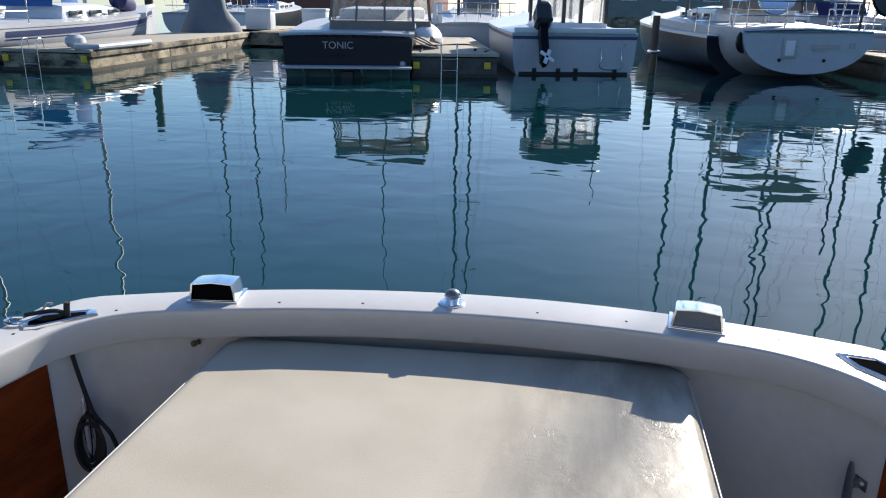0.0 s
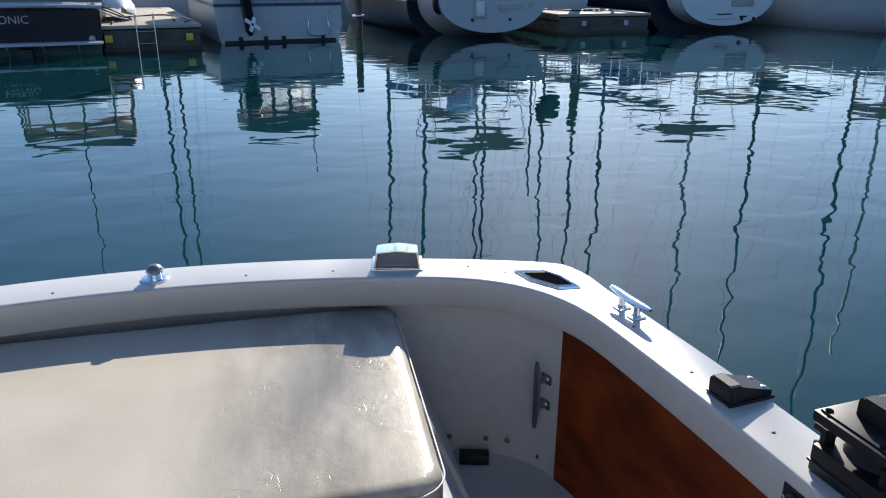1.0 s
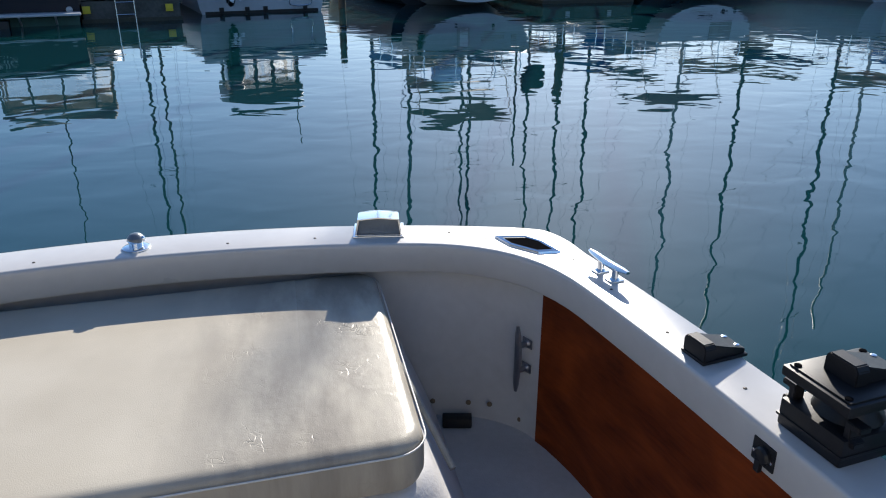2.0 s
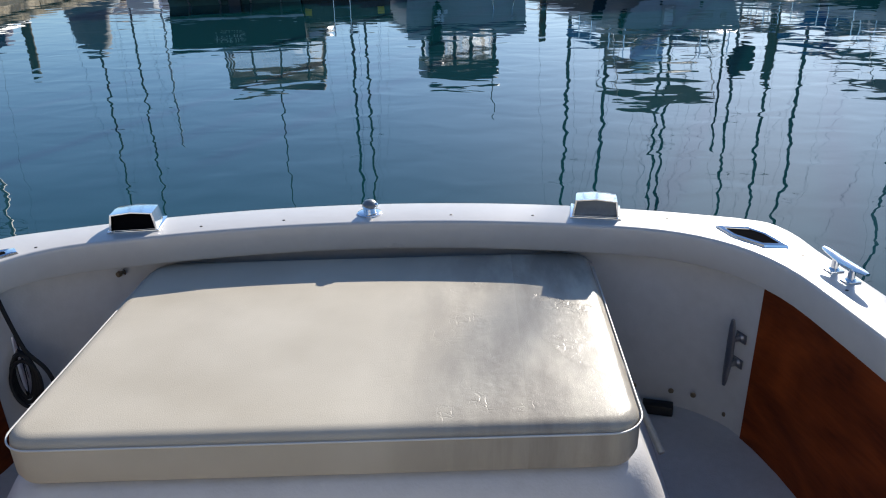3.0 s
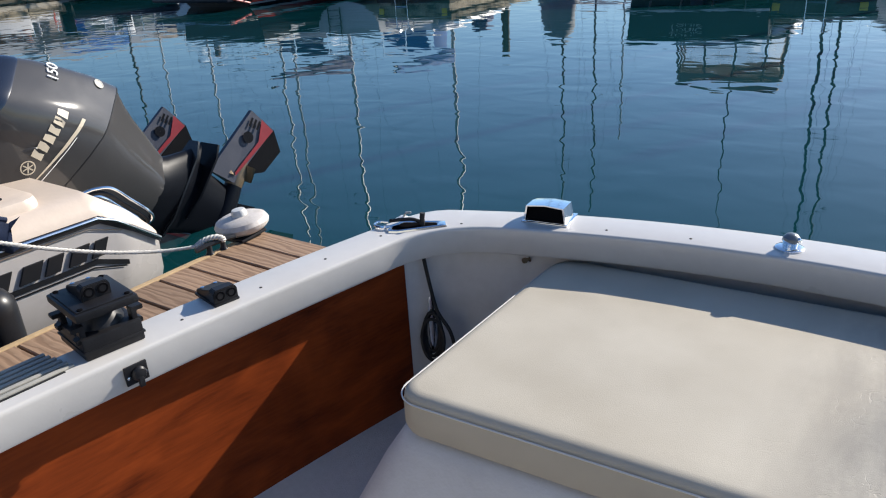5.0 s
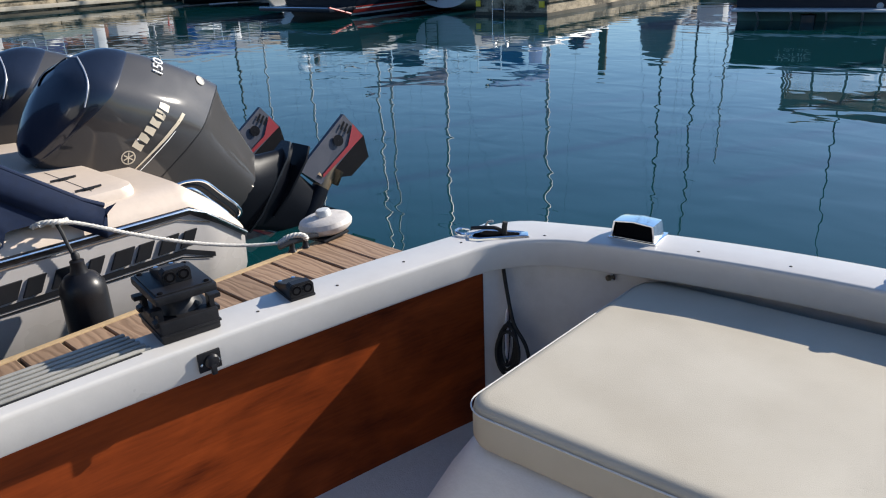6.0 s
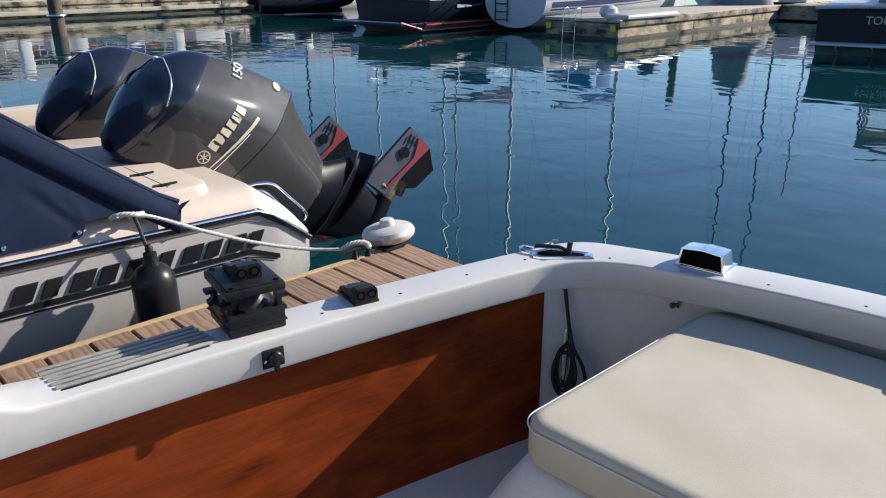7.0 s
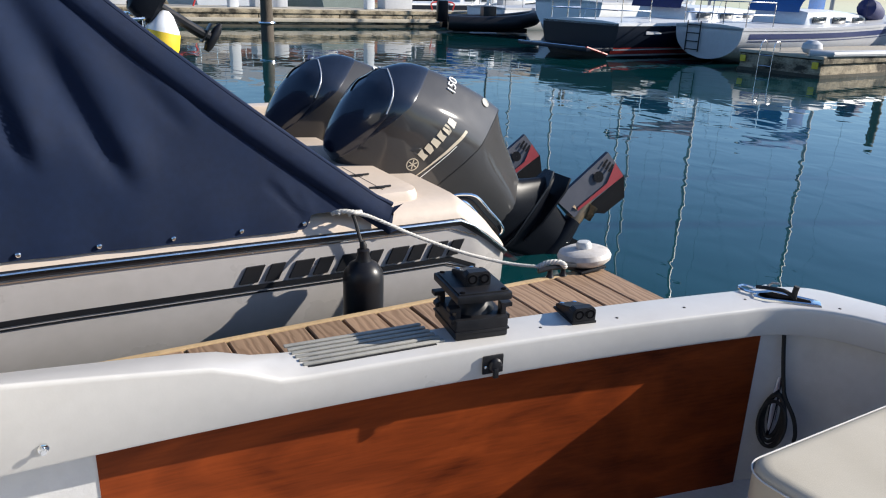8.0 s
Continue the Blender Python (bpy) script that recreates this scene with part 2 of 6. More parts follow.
def vinyl_material():
    """Aged cream vinyl: fine grain, cracks and creases towards its starboard side."""
    m = bpy.data.materials.new("aged cream vinyl")
    m.use_nodes = True
    N, L = m.node_tree.nodes, m.node_tree.links
    p = N["Principled BSDF"]
    tc = N.new("ShaderNodeTexCoord")
    sep = N.new("ShaderNodeSeparateXYZ")
    L.new(tc.outputs["Object"], sep.inputs[0])
    big = N.new("ShaderNodeTexNoise")
    big.inputs["Scale"].default_value, big.inputs["Detail"].default_value = 3.0, 6
    L.new(tc.outputs["Object"], big.inputs["Vector"])
    cr = N.new("ShaderNodeValToRGB")
    cr.color_ramp.elements[0].position, cr.color_ramp.elements[0].color = 0.35, (0.41, 0.37, 0.30, 1)
    cr.color_ramp.elements[1].position, cr.color_ramp.elements[1].color = 0.65, (0.475, 0.435, 0.36, 1)
    L.new(big.outputs[0], cr.inputs[0])
    p.inputs["Specular IOR Level"].default_value = 0.14
    # where it is cracked: the sunny end, in patches
    zone = N.new("ShaderNodeMapRange")
    zone.inputs[1].default_value, zone.inputs[2].default_value = 0.05, 0.45
    L.new(sep.outputs[0], zone.inputs[0])
    patch = N.new("ShaderNodeTexNoise")
    patch.inputs["Scale"].default_value, patch.inputs["Detail"].default_value = 5.0, 4
    L.new(tc.outputs["Object"], patch.inputs["Vector"])
    pr = N.new("ShaderNodeMapRange")
    pr.inputs[1].default_value, pr.inputs[2].default_value = 0.45, 0.66
    L.new(patch.outputs[0], pr.inputs[0])
    zm = N.new("ShaderNodeMath")
    zm.operation = "MULTIPLY"
    L.new(zone.outputs[0], zm.inputs[0])
    L.new(pr.outputs[0], zm.inputs[1])
    # grey wear, plus mast reflections painted as fore-and-aft streaks, in the cracked end
    sm = N.new("ShaderNodeMapping")
    sm.inputs["Scale"].default_value = (7.0, 2.2, 1.0)
    L.new(tc.outputs["Object"], sm.inputs[0])
    st = N.new("ShaderNodeTexNoise")
    st.inputs["Scale"].default_value, st.inputs["Detail"].default_value, st.inputs["Roughness"].default_value = 1.0, 7, 0.6
    L.new(sm.outputs[0], st.inputs["Vector"])
    sr = N.new("ShaderNodeMapRange")
    sr.inputs[1].default_value, sr.inputs[2].default_value, sr.inputs[4].default_value = 0.40, 0.60, 0.9
    L.new(st.outputs[0], sr.inputs[0])
    sf = N.new("ShaderNodeMath")
    sf.operation = "MULTIPLY"
    L.new(sr.outputs[0], sf.inputs[0])
    L.new(zone.outputs[0], sf.inputs[1])
    worn = N.new("ShaderNodeMix")
    worn.data_type = "RGBA"
    L.new(sf.outputs[0], worn.inputs[0])
    L.new(cr.outputs[0], worn.inputs[6])
    worn.inputs[7].default_value = (0.25, 0.225, 0.19, 1)
    L.new(worn.outputs[2], p.inputs["Base Color"])
    p.inputs["Coat Weight"].default_value = 0.05
    p.inputs["Coat Roughness"].default_value = 0.2
    warp = N.new("ShaderNodeTexNoise")
    warp.inputs["Scale"].default_value = 9.0
    L.new(tc.outputs["Object"], warp.inputs["Vector"])
    wa = N.new("ShaderNodeVectorMath")
    wa.operation = "MULTIPLY_ADD"
    wa.inputs[1].default_value = (0.12, 0.12, 0)
    L.new(warp.outputs["Color"], wa.inputs[0])
    L.new(tc.outputs["Object"], wa.inputs[2])
    vo = N.new("ShaderNodeTexVoronoi")
    vo.feature = "DISTANCE_TO_EDGE"
    vo.inputs["Scale"].default_value = 46.0
    L.new(wa.outputs[0], vo.inputs["Vector"])
    vr = N.new("ShaderNodeMapRange")
    vr.inputs[1].default_value, vr.inputs[2].default_value = 0.0, 0.05
    vr.inputs[3].default_value, vr.inputs[4].default_value = 1.0, 0.0
    L.new(vo.outputs["Distance"], vr.inputs[0])
    # the cracks are broken into short runs
    brk = N.new("ShaderNodeTexNoise")
    brk.inputs["Scale"].default_value, brk.inputs["Detail"].default_value = 17.0, 3
    L.new(tc.outputs["Object"], brk.inputs["Vector"])
    bk = N.new("ShaderNodeMapRange")
    bk.inputs[1].default_value, bk.inputs[2].default_value = 0.50, 0.60
    L.new(brk.outputs[0], bk.inputs[0])
    runs = N.new("ShaderNodeMath")
    runs.operation = "MULTIPLY"
    L.new(vr.outputs[0], runs.inputs[0])
    L.new(bk.outputs[0], runs.inputs[1])
    cz = N.new("ShaderNodeMath")
    cz.operation = "MULTIPLY"
    L.new(runs.outputs[0], cz.inputs[0])
    L.new(zm.outputs[0], cz.inputs[1])
    b1 = N.new("ShaderNodeBump")
    b1.invert = True
    b1.inputs["Distance"].default_value = 0.0009
    L.new(cz.outputs[0], b1.inputs["Height"])
    wr = N.new("ShaderNodeTexNoise")
    wr.inputs["Scale"].default_value, wr.inputs["Detail"].default_value = 35.0, 3
    L.new(tc.outputs["Object"], wr.inputs["Vector"])
    wz = N.new("ShaderNodeMath")
    wz.operation = "MULTIPLY"
    L.new(wr.outputs[0], wz.inputs[0])
    L.new(zm.outputs[0], wz.inputs[1])
    b2 = N.new("ShaderNodeBump")
    b2.inputs["Distance"].default_value = 0.0022
    L.new(wz.outputs[0], b2.inputs["Height"])
    L.new(b1.outputs[0], b2.inputs["Normal"])
    gr = N.new("ShaderNodeTexNoise")
    gr.inputs["Scale"].default_value = 420.0
    L.new(tc.outputs["Object"], gr.inputs["Vector"])
    b3 = N.new("ShaderNodeBump")
    b3.inputs["Distance"].default_value = 0.0004
    L.new(gr.outputs[0], b3.inputs["Height"])
    L.new(b2.outputs[0], b3.inputs["Normal"])
    L.new(b3.outputs[0], p.inputs["Normal"])
    rr = N.new("ShaderNodeMapRange")
    rr.inputs[3].default_value, rr.inputs[4].default_value = 0.5, 0.27
    L.new(zone.outputs[0], rr.inputs[0])
    L.new(rr.outputs[0], p.inputs["Roughness"])
    return m


def plank_material():
    """Composite decking: brown with pressed wood-grain lines, each board a little different."""
    m = bpy.data.materials.new("composite decking")
    m.use_nodes = True
    N, L = m.node_tree.nodes, m.node_tree.links
    p = N["Principled BSDF"]
    tc = N.new("ShaderNodeTexCoord")
    oi = N.new("ShaderNodeObjectInfo")
    off = N.new("ShaderNodeVectorMath")
    off.operation = "MULTIPLY_ADD"
    off.inputs[1].default_value = (7, 3, 0)
    L.new(oi.outputs["Random"], off.inputs[0])
    L.new(tc.outputs["Object"], off.inputs[2])
    mp = N.new("ShaderNodeMapping")
    mp.inputs["Scale"].default_value = (0.22, 1, 1)
    L.new(off.outputs[0], mp.inputs[0])
    w = N.new("ShaderNodeTexWave")
    w.bands_direction = "Y"
    w.inputs["Scale"].default_value, w.inputs["Distortion"].default_value = 11.0, 11.0
    w.inputs["Detail"].default_value, w.inputs["Detail Scale"].default_value = 3.0, 1.3
    L.new(mp.outputs[0], w.inputs["Vector"])
    cr = N.new("ShaderNodeValToRGB")
    cr.color_ramp.elements[0].position, cr.color_ramp.elements[0].color = 0.12, (0.205, 0.126, 0.076, 1)
    cr.color_ramp.elements[1].position, cr.color_ramp.elements[1].color = 0.6, (0.275, 0.178, 0.111, 1)
    L.new(w.outputs[0], cr.inputs[0])
    mr = N.new("ShaderNodeMapRange")
    mr.inputs[3].default_value, mr.inputs[4].default_value = 0.8, 1.15
    L.new(oi.outputs["Random"], mr.inputs[0])
    mul = N.new("ShaderNodeMix")
    mul.data_type, mul.blend_type = "RGBA", "MULTIPLY"
    mul.inputs[0].default_value = 1
    L.new(cr.outputs[0], mul.inputs[6])
    L.new(mr.outputs[0], mul.inputs[7])
    L.new(mul.outputs[2], p.inputs["Base Color"])
    p.inputs["Roughness"].default_value = 0.65
    b = N.new("ShaderNodeBump")
    b.inputs["Distance"].default_value = 0.0007
    L.new(w.outputs[0], b.inputs["Height"])
    L.new(b.outputs[0], p.inputs["Normal"])
    return m


def clear_vinyl():
    """Clouded clear vinyl: lets the light behind it shine through softly."""
    m = bpy.data.materials.new("clouded clear vinyl")
    m.use_nodes = True
    N, L = m.node_tree.nodes, m.node_tree.links
    tl, tp, mx = N.new("ShaderNodeBsdfTranslucent"), N.new("ShaderNodeBsdfTransparent"), N.new("ShaderNodeMixShader")
    tl.inputs[0].default_value = (0.75, 0.76, 0.76, 1)
    n = N.new("ShaderNodeTexNoise")
    n.inputs["Scale"].default_value = 3
    mr = N.new("ShaderNodeMapRange")
    mr.inputs[3].default_value, mr.inputs[4].default_value = 0.6, 0.85
    L.new(n.outputs[0], mr.inputs[0])
    L.new(mr.outputs[0], mx.inputs[0])
    L.new(tl.outputs[0], mx.inputs[1])
    L.new(tp.outputs[0], mx.inputs[2])
    L.new(mx.outputs[0], N["Material Output"].inputs[0])
    return m


CLEARVINYL = clear_vinyl()
WATER, WOOD, VINYL, PLANK = water_material(), wood_material(), vinyl_material(), plank_material()
EDGEWOOD = mat("pale edge board", (0.37, 0.26, 0.14), 0.7, var=0.2, scale=6, bump=0.001, bscale=40)


# ---- building helpers ----
def mesh_of(name, bm, material, smooth=35):
    bmesh.ops.recalc_face_normals(bm, faces=bm.faces)
    me = bpy.data.meshes.new(name)
    bm.to_mesh(me)
    bm.free()
    me.materials.append(material)
    if smooth:
        me.polygons.foreach_set("use_smooth", [True] * len(me.polygons))
        me.set_sharp_from_angle(angle=radians(smooth))
    return me


def part(name, bm, material, parent=None, label="", smooth=35):
    ob = new(name, mesh_of(name, bm, material, smooth))
    if parent:
        ob.parent = parent
    return tagged(ob, label)


def thing(name, label, category, m=None, group="", kind=""):
    ob = new(name)
    if m is not None:
        ob.matrix_basis = m
    return tagged(ob, label, category, group, kind)


def structure(name, bm, material, label, category, smooth=35):
    return tagged(part(name, bm, material, None, label, smooth), "", category, "", "structure")


def boxm(x0, y0, z0, x1, y1, z1, bevel=0.0, seg=2, bm=None):
    b = bmesh.new()
    bmesh.ops.create_cube(b, size=1)
    for v in b.verts:
        v.co = Vector(((x0 + x1) / 2 + v.co.x * (x1 - x0), (y0 + y1) / 2 + v.co.y * (y1 - y0), (z0 + z1) / 2 + v.co.z * (z1 - z0)))
    if bevel:
        bmesh.ops.bevel(b, geom=b.edges, offset=bevel, segments=seg, affect="EDGES", profile=0.6)
    return merge(bm, b)


def merge(bm, b):
    if bm is None:
        return b
    me = bpy.data.meshes.new("tmp")
    b.to_mesh(me)
    b.free()
    bm.from_mesh(me)
    bpy.data.meshes.remove(me)
    return bm


def turned(bm, m):
    bmesh.ops.transform(bm, matrix=m, verts=bm.verts)
    return bm


def loft(rings, closed=True, caps=True, bm=None):
    b = bmesh.new()
    vs = [[b.verts.new(p) for p in r] for r in rings]
    n = len(rings[0])
    for i in range(len(vs) - 1):
        for j in range(n if closed else n - 1):
            k = (j + 1) % n
            b.faces.new((vs[i][j], vs[i][k], vs[i + 1][k], vs[i + 1][j]))
    if caps and closed:
        b.faces.new(vs[0][::-1])
        b.faces.new(vs[-1])
    return merge(bm, b)


def tube(points, radius, seg=8, caps=True, bm=None, taper=None):
    pts = [Vector(p) for p in points]
    rings = []
    up = Vector((0, 0, 1))
    for i, p in enumerate(pts):
        d = (pts[min(i + 1, len(pts) - 1)] - pts[max(i - 1, 0)]).normalized()
        if abs(d.dot(up)) > 0.95:
            up = Vector((1, 0, 0)) if abs(d.x) < 0.9 else Vector((0, 1, 0))
        s = d.cross(up).normalized()
        u = s.cross(d).normalized()
        up = u
        r = radius if taper is None else radius * (1 + (taper - 1) * i / (len(pts) - 1))
        rings.append([p + r * (math.cos(k * 2 * math.pi / seg) * s + math.sin(k * 2 * math.pi / seg) * u) for k in range(seg)])
    return loft(rings, True, caps, bm)


def lathe(profile, seg=24, bm=None):
    """profile: (radius, height) from bottom to top, about z."""
    rings = [[Vector((r * math.cos(k * 2 * math.pi / seg), r * math.sin(k * 2 * math.pi / seg), z)) for k in range(seg)] for r, z in profile]
    return loft(rings, True, True, bm)


def prism(outline, depth, axis="z", bevel=0.0, bm=None):
    """A flat outline of (a, b) pushed along an axis from 0 to depth."""
    put = {"z": lambda a, b, c: (a, b, c), "x": lambda a, b, c: (c, a, b), "y": lambda a, b, c: (a, c, b)}[axis]
    b = loft([[Vector(put(u, v, 0)) for u, v in outline], [Vector(put(u, v, depth)) for u, v in outline]])
    if bevel:
        bmesh.ops.recalc_face_normals(b, faces=b.faces)
        bmesh.ops.bevel(b, geom=b.edges, offset=bevel, segments=2, affect="EDGES")
    return merge(bm, b)


def curve_points(pts, n):
    """Points along a smooth curve through a few given ones."""
    P = [Vector(p) for p in pts]
    P = [2 * P[0] - P[1]] + P + [2 * P[-1] - P[-2]]
    out = []
    for i in range(1, len(P) - 2):
        for k in range(n):
            t = k / n
            a, b, c, d = P[i - 1], P[i], P[i + 1], P[i + 2]
            out.append(0.5 * (2 * b + (c - a) * t + (2 * a - 5 * b + 4 * c - d) * t * t + (3 * b - a - 3 * c + d) * t ** 3))
    return out + [P[-2]]


def rope(points, radius, n=14, strands=3, pitch=0.05, bm=None):
    """A laid rope: strands wound round a smooth curve."""
    base = curve_points(points, n)
    line, length = [base[0]], 0.0
    for a, b in zip(base, base[1:]):
        steps = max(1, int((b - a).length / 0.008))
        line += [a.lerp(b, (k + 1) / steps) for k in range(steps)]
    for s in range(strands):
        path, d = [], 0.0
        for i, p in enumerate(line):
            if i:
                d += (p - line[i - 1]).length
            t = (line[min(i + 1, len(line) - 1)] - line[max(0, i - 1)]).normalized()
            side = t.cross(Vector((0.1, 0.2, 1))).normalized()
            up = side.cross(t)
            w = 2 * math.pi * (d / pitch + s / strands)
            path.append(p + radius * 0.5 * (math.cos(w) * side + math.sin(w) * up))
        bm = tube(path, radius * 0.58, 6, True, bm)
    return bm


def lettering(name, text, size, depth, material, parent, m):
    cu = bpy.data.curves.new(name, "FONT")
    cu.body, cu.size, cu.extrude, cu.align_x, cu.align_y = text, size, depth, "CENTER", "CENTER"
    tmp = bpy.data.objects.new("tmp", cu)
    scene.collection.objects.link(tmp)
    bpy.context.view_layer.update()
    me = bpy.data.meshes.new_from_object(tmp.evaluated_get(bpy.context.evaluated_depsgraph_get()))
    bpy.data.objects.remove(tmp)
    me.materials.clear()
    me.materials.append(material)
    ob = new(name, me)
    ob.parent = parent
    ob.matrix_basis = m
    return ob


def smooth01(x):
    x = max(0.0, min(1.0, x))
    return x * x * (3 - 2 * x)


# ---- water ----
bm = bmesh.new()
bmesh.ops.create_grid(bm, x_segments=8, y_segments=8, size=1500)
structure("water", bm, WATER, "calm dark teal harbour water mirroring masts and sky", "water", 0)

# low wooded shore behind the berth, closing the place
rings = []
for k in range(61):
    a = radians(95 + 170 * k / 60)
    r = 130
    hgt = 11 + 3 * noise.noise(Vector((k * 0.35, 0, 0))) + 1.2 * noise.noise(Vector((k * 1.7, 3, 0)))
    rings.append([Vector((r * math.sin(a), r * math.cos(a), -1)), Vector((r * math.sin(a), r * math.cos(a), 0.6)), Vector((1.06 * r * math.sin(a), 1.06 * r * math.cos(a), hgt * 0.7)), Vector((1.2 * r * math.sin(a), 1.2 * r * math.cos(a), hgt))])
structure("backdrop", loft(rings, False), SHORE, "distant dark wooded shore", "shore")

# ---- the boat stood in: cap, walls, floor ----
C, LIP, FLOOR_Z, MID = 0.72, 0.625, 0.044, 0.03


def half_width(y):
    return 1.36 - 0.045 * y - 0.045 * y * y if y > -0.5 else 1.36 + 0.0225 - 0.01125 + 0.01 * (-0.5 - y)


def transom_out(x):
    return 2.43 + 0.055 * x - 0.16 * x * x


def bez(a, b, c, n):
    return [Vector(a) * (1 - t) ** 2 + Vector(b) * 2 * t * (1 - t) + Vector(c) * t * t for t in [k / n for k in range(n + 1)]]


def rim():
    """Stations round the cockpit: inner and outer edge of the cap, from port forward over the transom to starboard forward."""
    NS, NC, NT = 46, 10, 40
    inner, outer = [], []
    for k in range(NS):
        y = -1.7 + 3.5 * k / NS
        yo = -1.7 + 3.73 * k / NS
        inner.append(Vector((MID - half_width(y), y, 0)))
        outer.append(Vector((MID - half_width(yo) - 0.148, yo, 0)))
    inner += bez((MID - half_width(1.8), 1.80, 0), (-1.075, 2.055, 0), (-0.78, transom_out(-0.78) - 0.172, 0), NC)[:-1]
    outer += [*bez((MID - half_width(2.03) - 0.148, 2.03, 0), (-1.185, 2.10, 0), (-1.14, transom_out(-1.14) - 0.012, 0), 4), *bez((-1.10, transom_out(-1.10), 0), (-1.05, transom_out(-1.05), 0), (-0.92, transom_out(-0.92), 0), NC - 5)][:NC]
    for k in range(NT):
        x = -0.78 + 1.60 * k / NT
        inner.append(Vector((x, transom_out(x) - 0.172, 0)))
        xo = -0.90 + 1.86 * k / NT
        outer.append(Vector((xo, transom_out(xo), 0)))
    inner += bez((0.82, transom_out(0.82) - 0.172, 0), (1.135, 2.12, 0), (MID + half_width(1.8) + 0.03, 1.80, 0), NC)[:-1]
    outer += [*bez((0.96, transom_out(0.96), 0), (1.1, transom_out(1.1), 0), (1.18, transom_out(1.18), 0), NC - 5)[:-1], *bez((1.21, transom_out(1.21) - 0.008, 0), (1.262, 2.24, 0), (MID + half_width(2.03) + 0.178, 2.06, 0), 5)][:NC]
    for k in range(NS + 1):
        y = 1.8 - 3.5 * k / NS
        yo = 2.03 - 3.73 * k / NS
        s = 0.03 * max(0, min(1, y / 1.8))
        inner.append(Vector((MID + half_width(y) + s, y, 0)))
        outer.append(Vector((MID + half_width(yo) + 0.148 + s, yo, 0)))
    return inner, outer


def cap_rise(y):
    return 0.058 * smooth01((0.46 - y) / 0.17) + 0.12 * max(0.0, 0.34 - y) * (1 if y > -0.4 else 0.74 / max(0.34 - y, 0.01))


INNER, OUTER = rim()


def section(i, o, profile):
    n = (o - i).normalized()
    w = (o - i).length
    rise_i, rise_o = cap_rise(i.y), cap_rise(o.y) * 0.62
    out = []
    for d, z, wide in profile:
        f = d if not wide else w + d
        rise = rise_i + (rise_o - rise_i) * max(0, min(1, f / w))
        q = i + n * f
        out.append(Vector((q.x, q.y, z + (rise if z > 0.64 else 0))))
    return out


CAP = [(-0.004, C - 0.18, True), (0, C - 0.025, True), (-0.0015, C - 0.008, True), (-0.006, C - 0.0015, True), (-0.016, C, True),
       (0.013, C, False), (0.0055, C - 0.0012, False), (0.0015, C - 0.0050, False), (0, C - 0.013, False), (0.002, LIP + 0.008, False), (0.008, LIP, False), (0.112, LIP, False)]
structure("gunwale", loft([section(i, o, CAP) for i, o in zip(INNER, OUTER)], False), GELCOAT, "white moulded fibreglass gunwale cap round the cockpit", "gunwale", 50)
HULL = [(-0.004, C - 0.17, True), (-0.02, 0.3, True), (-0.06, 0.0, True), (-0.14, -0.35, True)]
structure("hull_side", loft([section(i, o, HULL) for i, o in zip(INNER, OUTER)], False), BOTTOM, "white outer hull side below the gunwale cap", "hull", 50)


def wall_line(i, o, d, z):
    n = (o - i).normalized()
    return Vector((i.x + n.x * d, i.y + n.y * d, z))


def wall(sel, d, z0, z1, steps=6):
    return loft([[wall_line(i, o, d, z0 + (z1 - z0) * k / steps) for k in range(steps + 1)] for i, o in sel], False)


pairs = list(zip(INNER, OUTER))
end_l = next(k for k, (i, o) in enumerate(pairs) if wall_line(i, o, 0.1, 0).y > 1.912)
end_r = next(k for k in range(len(pairs) - 1, 0, -1) if wall_line(*pairs[k], 0.1, 0).y > 2.03)
first = next(k for k, (i, o) in enumerate(pairs) if wall_line(i, o, 0.1, 0).y > -0.03)
last_r = next(k for k in range(len(pairs) - 1, 0, -1) if wall_line(*pairs[k], 0.1, 0).y > -0.03)
structure("wall_transom", wall(pairs[end_l:end_r + 1], 0.104, FLOOR_Z - 0.01, LIP + 0.004), LINER, "white painted inner transom wall with worn corners", "wall")
structure("wall_port", wall(pairs[:first + 1], 0.100, FLOOR_Z - 0.01, LIP + 0.004), LINER, "white cockpit side wall forward of the wooden panel", "wall")
structure("wall_starboard", wall(pairs[last_r:], 0.100, FLOOR_Z - 0.01, LIP + 0.004), LINER, "white cockpit side wall forward of the wooden panel", "wall")
for nm, sel in (("panel_port", pairs[first:end_l + 1]), ("panel_starboard", pairs[end_r:last_r + 1])):
    rings = [[wall_line(i, o, 0.103, FLOOR_Z - 0.006), wall_line(i, o, 0.097, FLOOR_Z - 0.006), wall_line(i, o, 0.097, LIP + 0.002), wall_line(i, o, 0.103, LIP + 0.002)] for i, o in sel]
    ob = structure(nm, loft(rings), WOOD, "varnished mahogany plywood panel lining the cockpit side", "panel", 30)
bm = bmesh.new()
bm.faces.new([bm.verts.new(wall_line(i, o, 0.108, FLOOR_Z)) for i, o in pairs])
structure("floor", bm, FLOOR, "pale grey painted cockpit floor, scuffed", "floor", 0)
# unseen wall added to block sky light and set the cockpit's bounce light
structure("light_block_wall", boxm(-1.24, -0.80, FLOOR_Z - 0.01, 1.30, -0.75, 1.95, 0.006), STRIPGREY, "plain grey unseen wall added forward to cut light in the cockpit", "wall")
# unseen block backing that wall, also added against the sky
structure("light_block_back", boxm(-1.50, -1.72, 0.60, 1.56, -0.803, 1.97, 0.03), GELCOAT, "plain white unseen block added behind the light-blocking wall", "cabin")


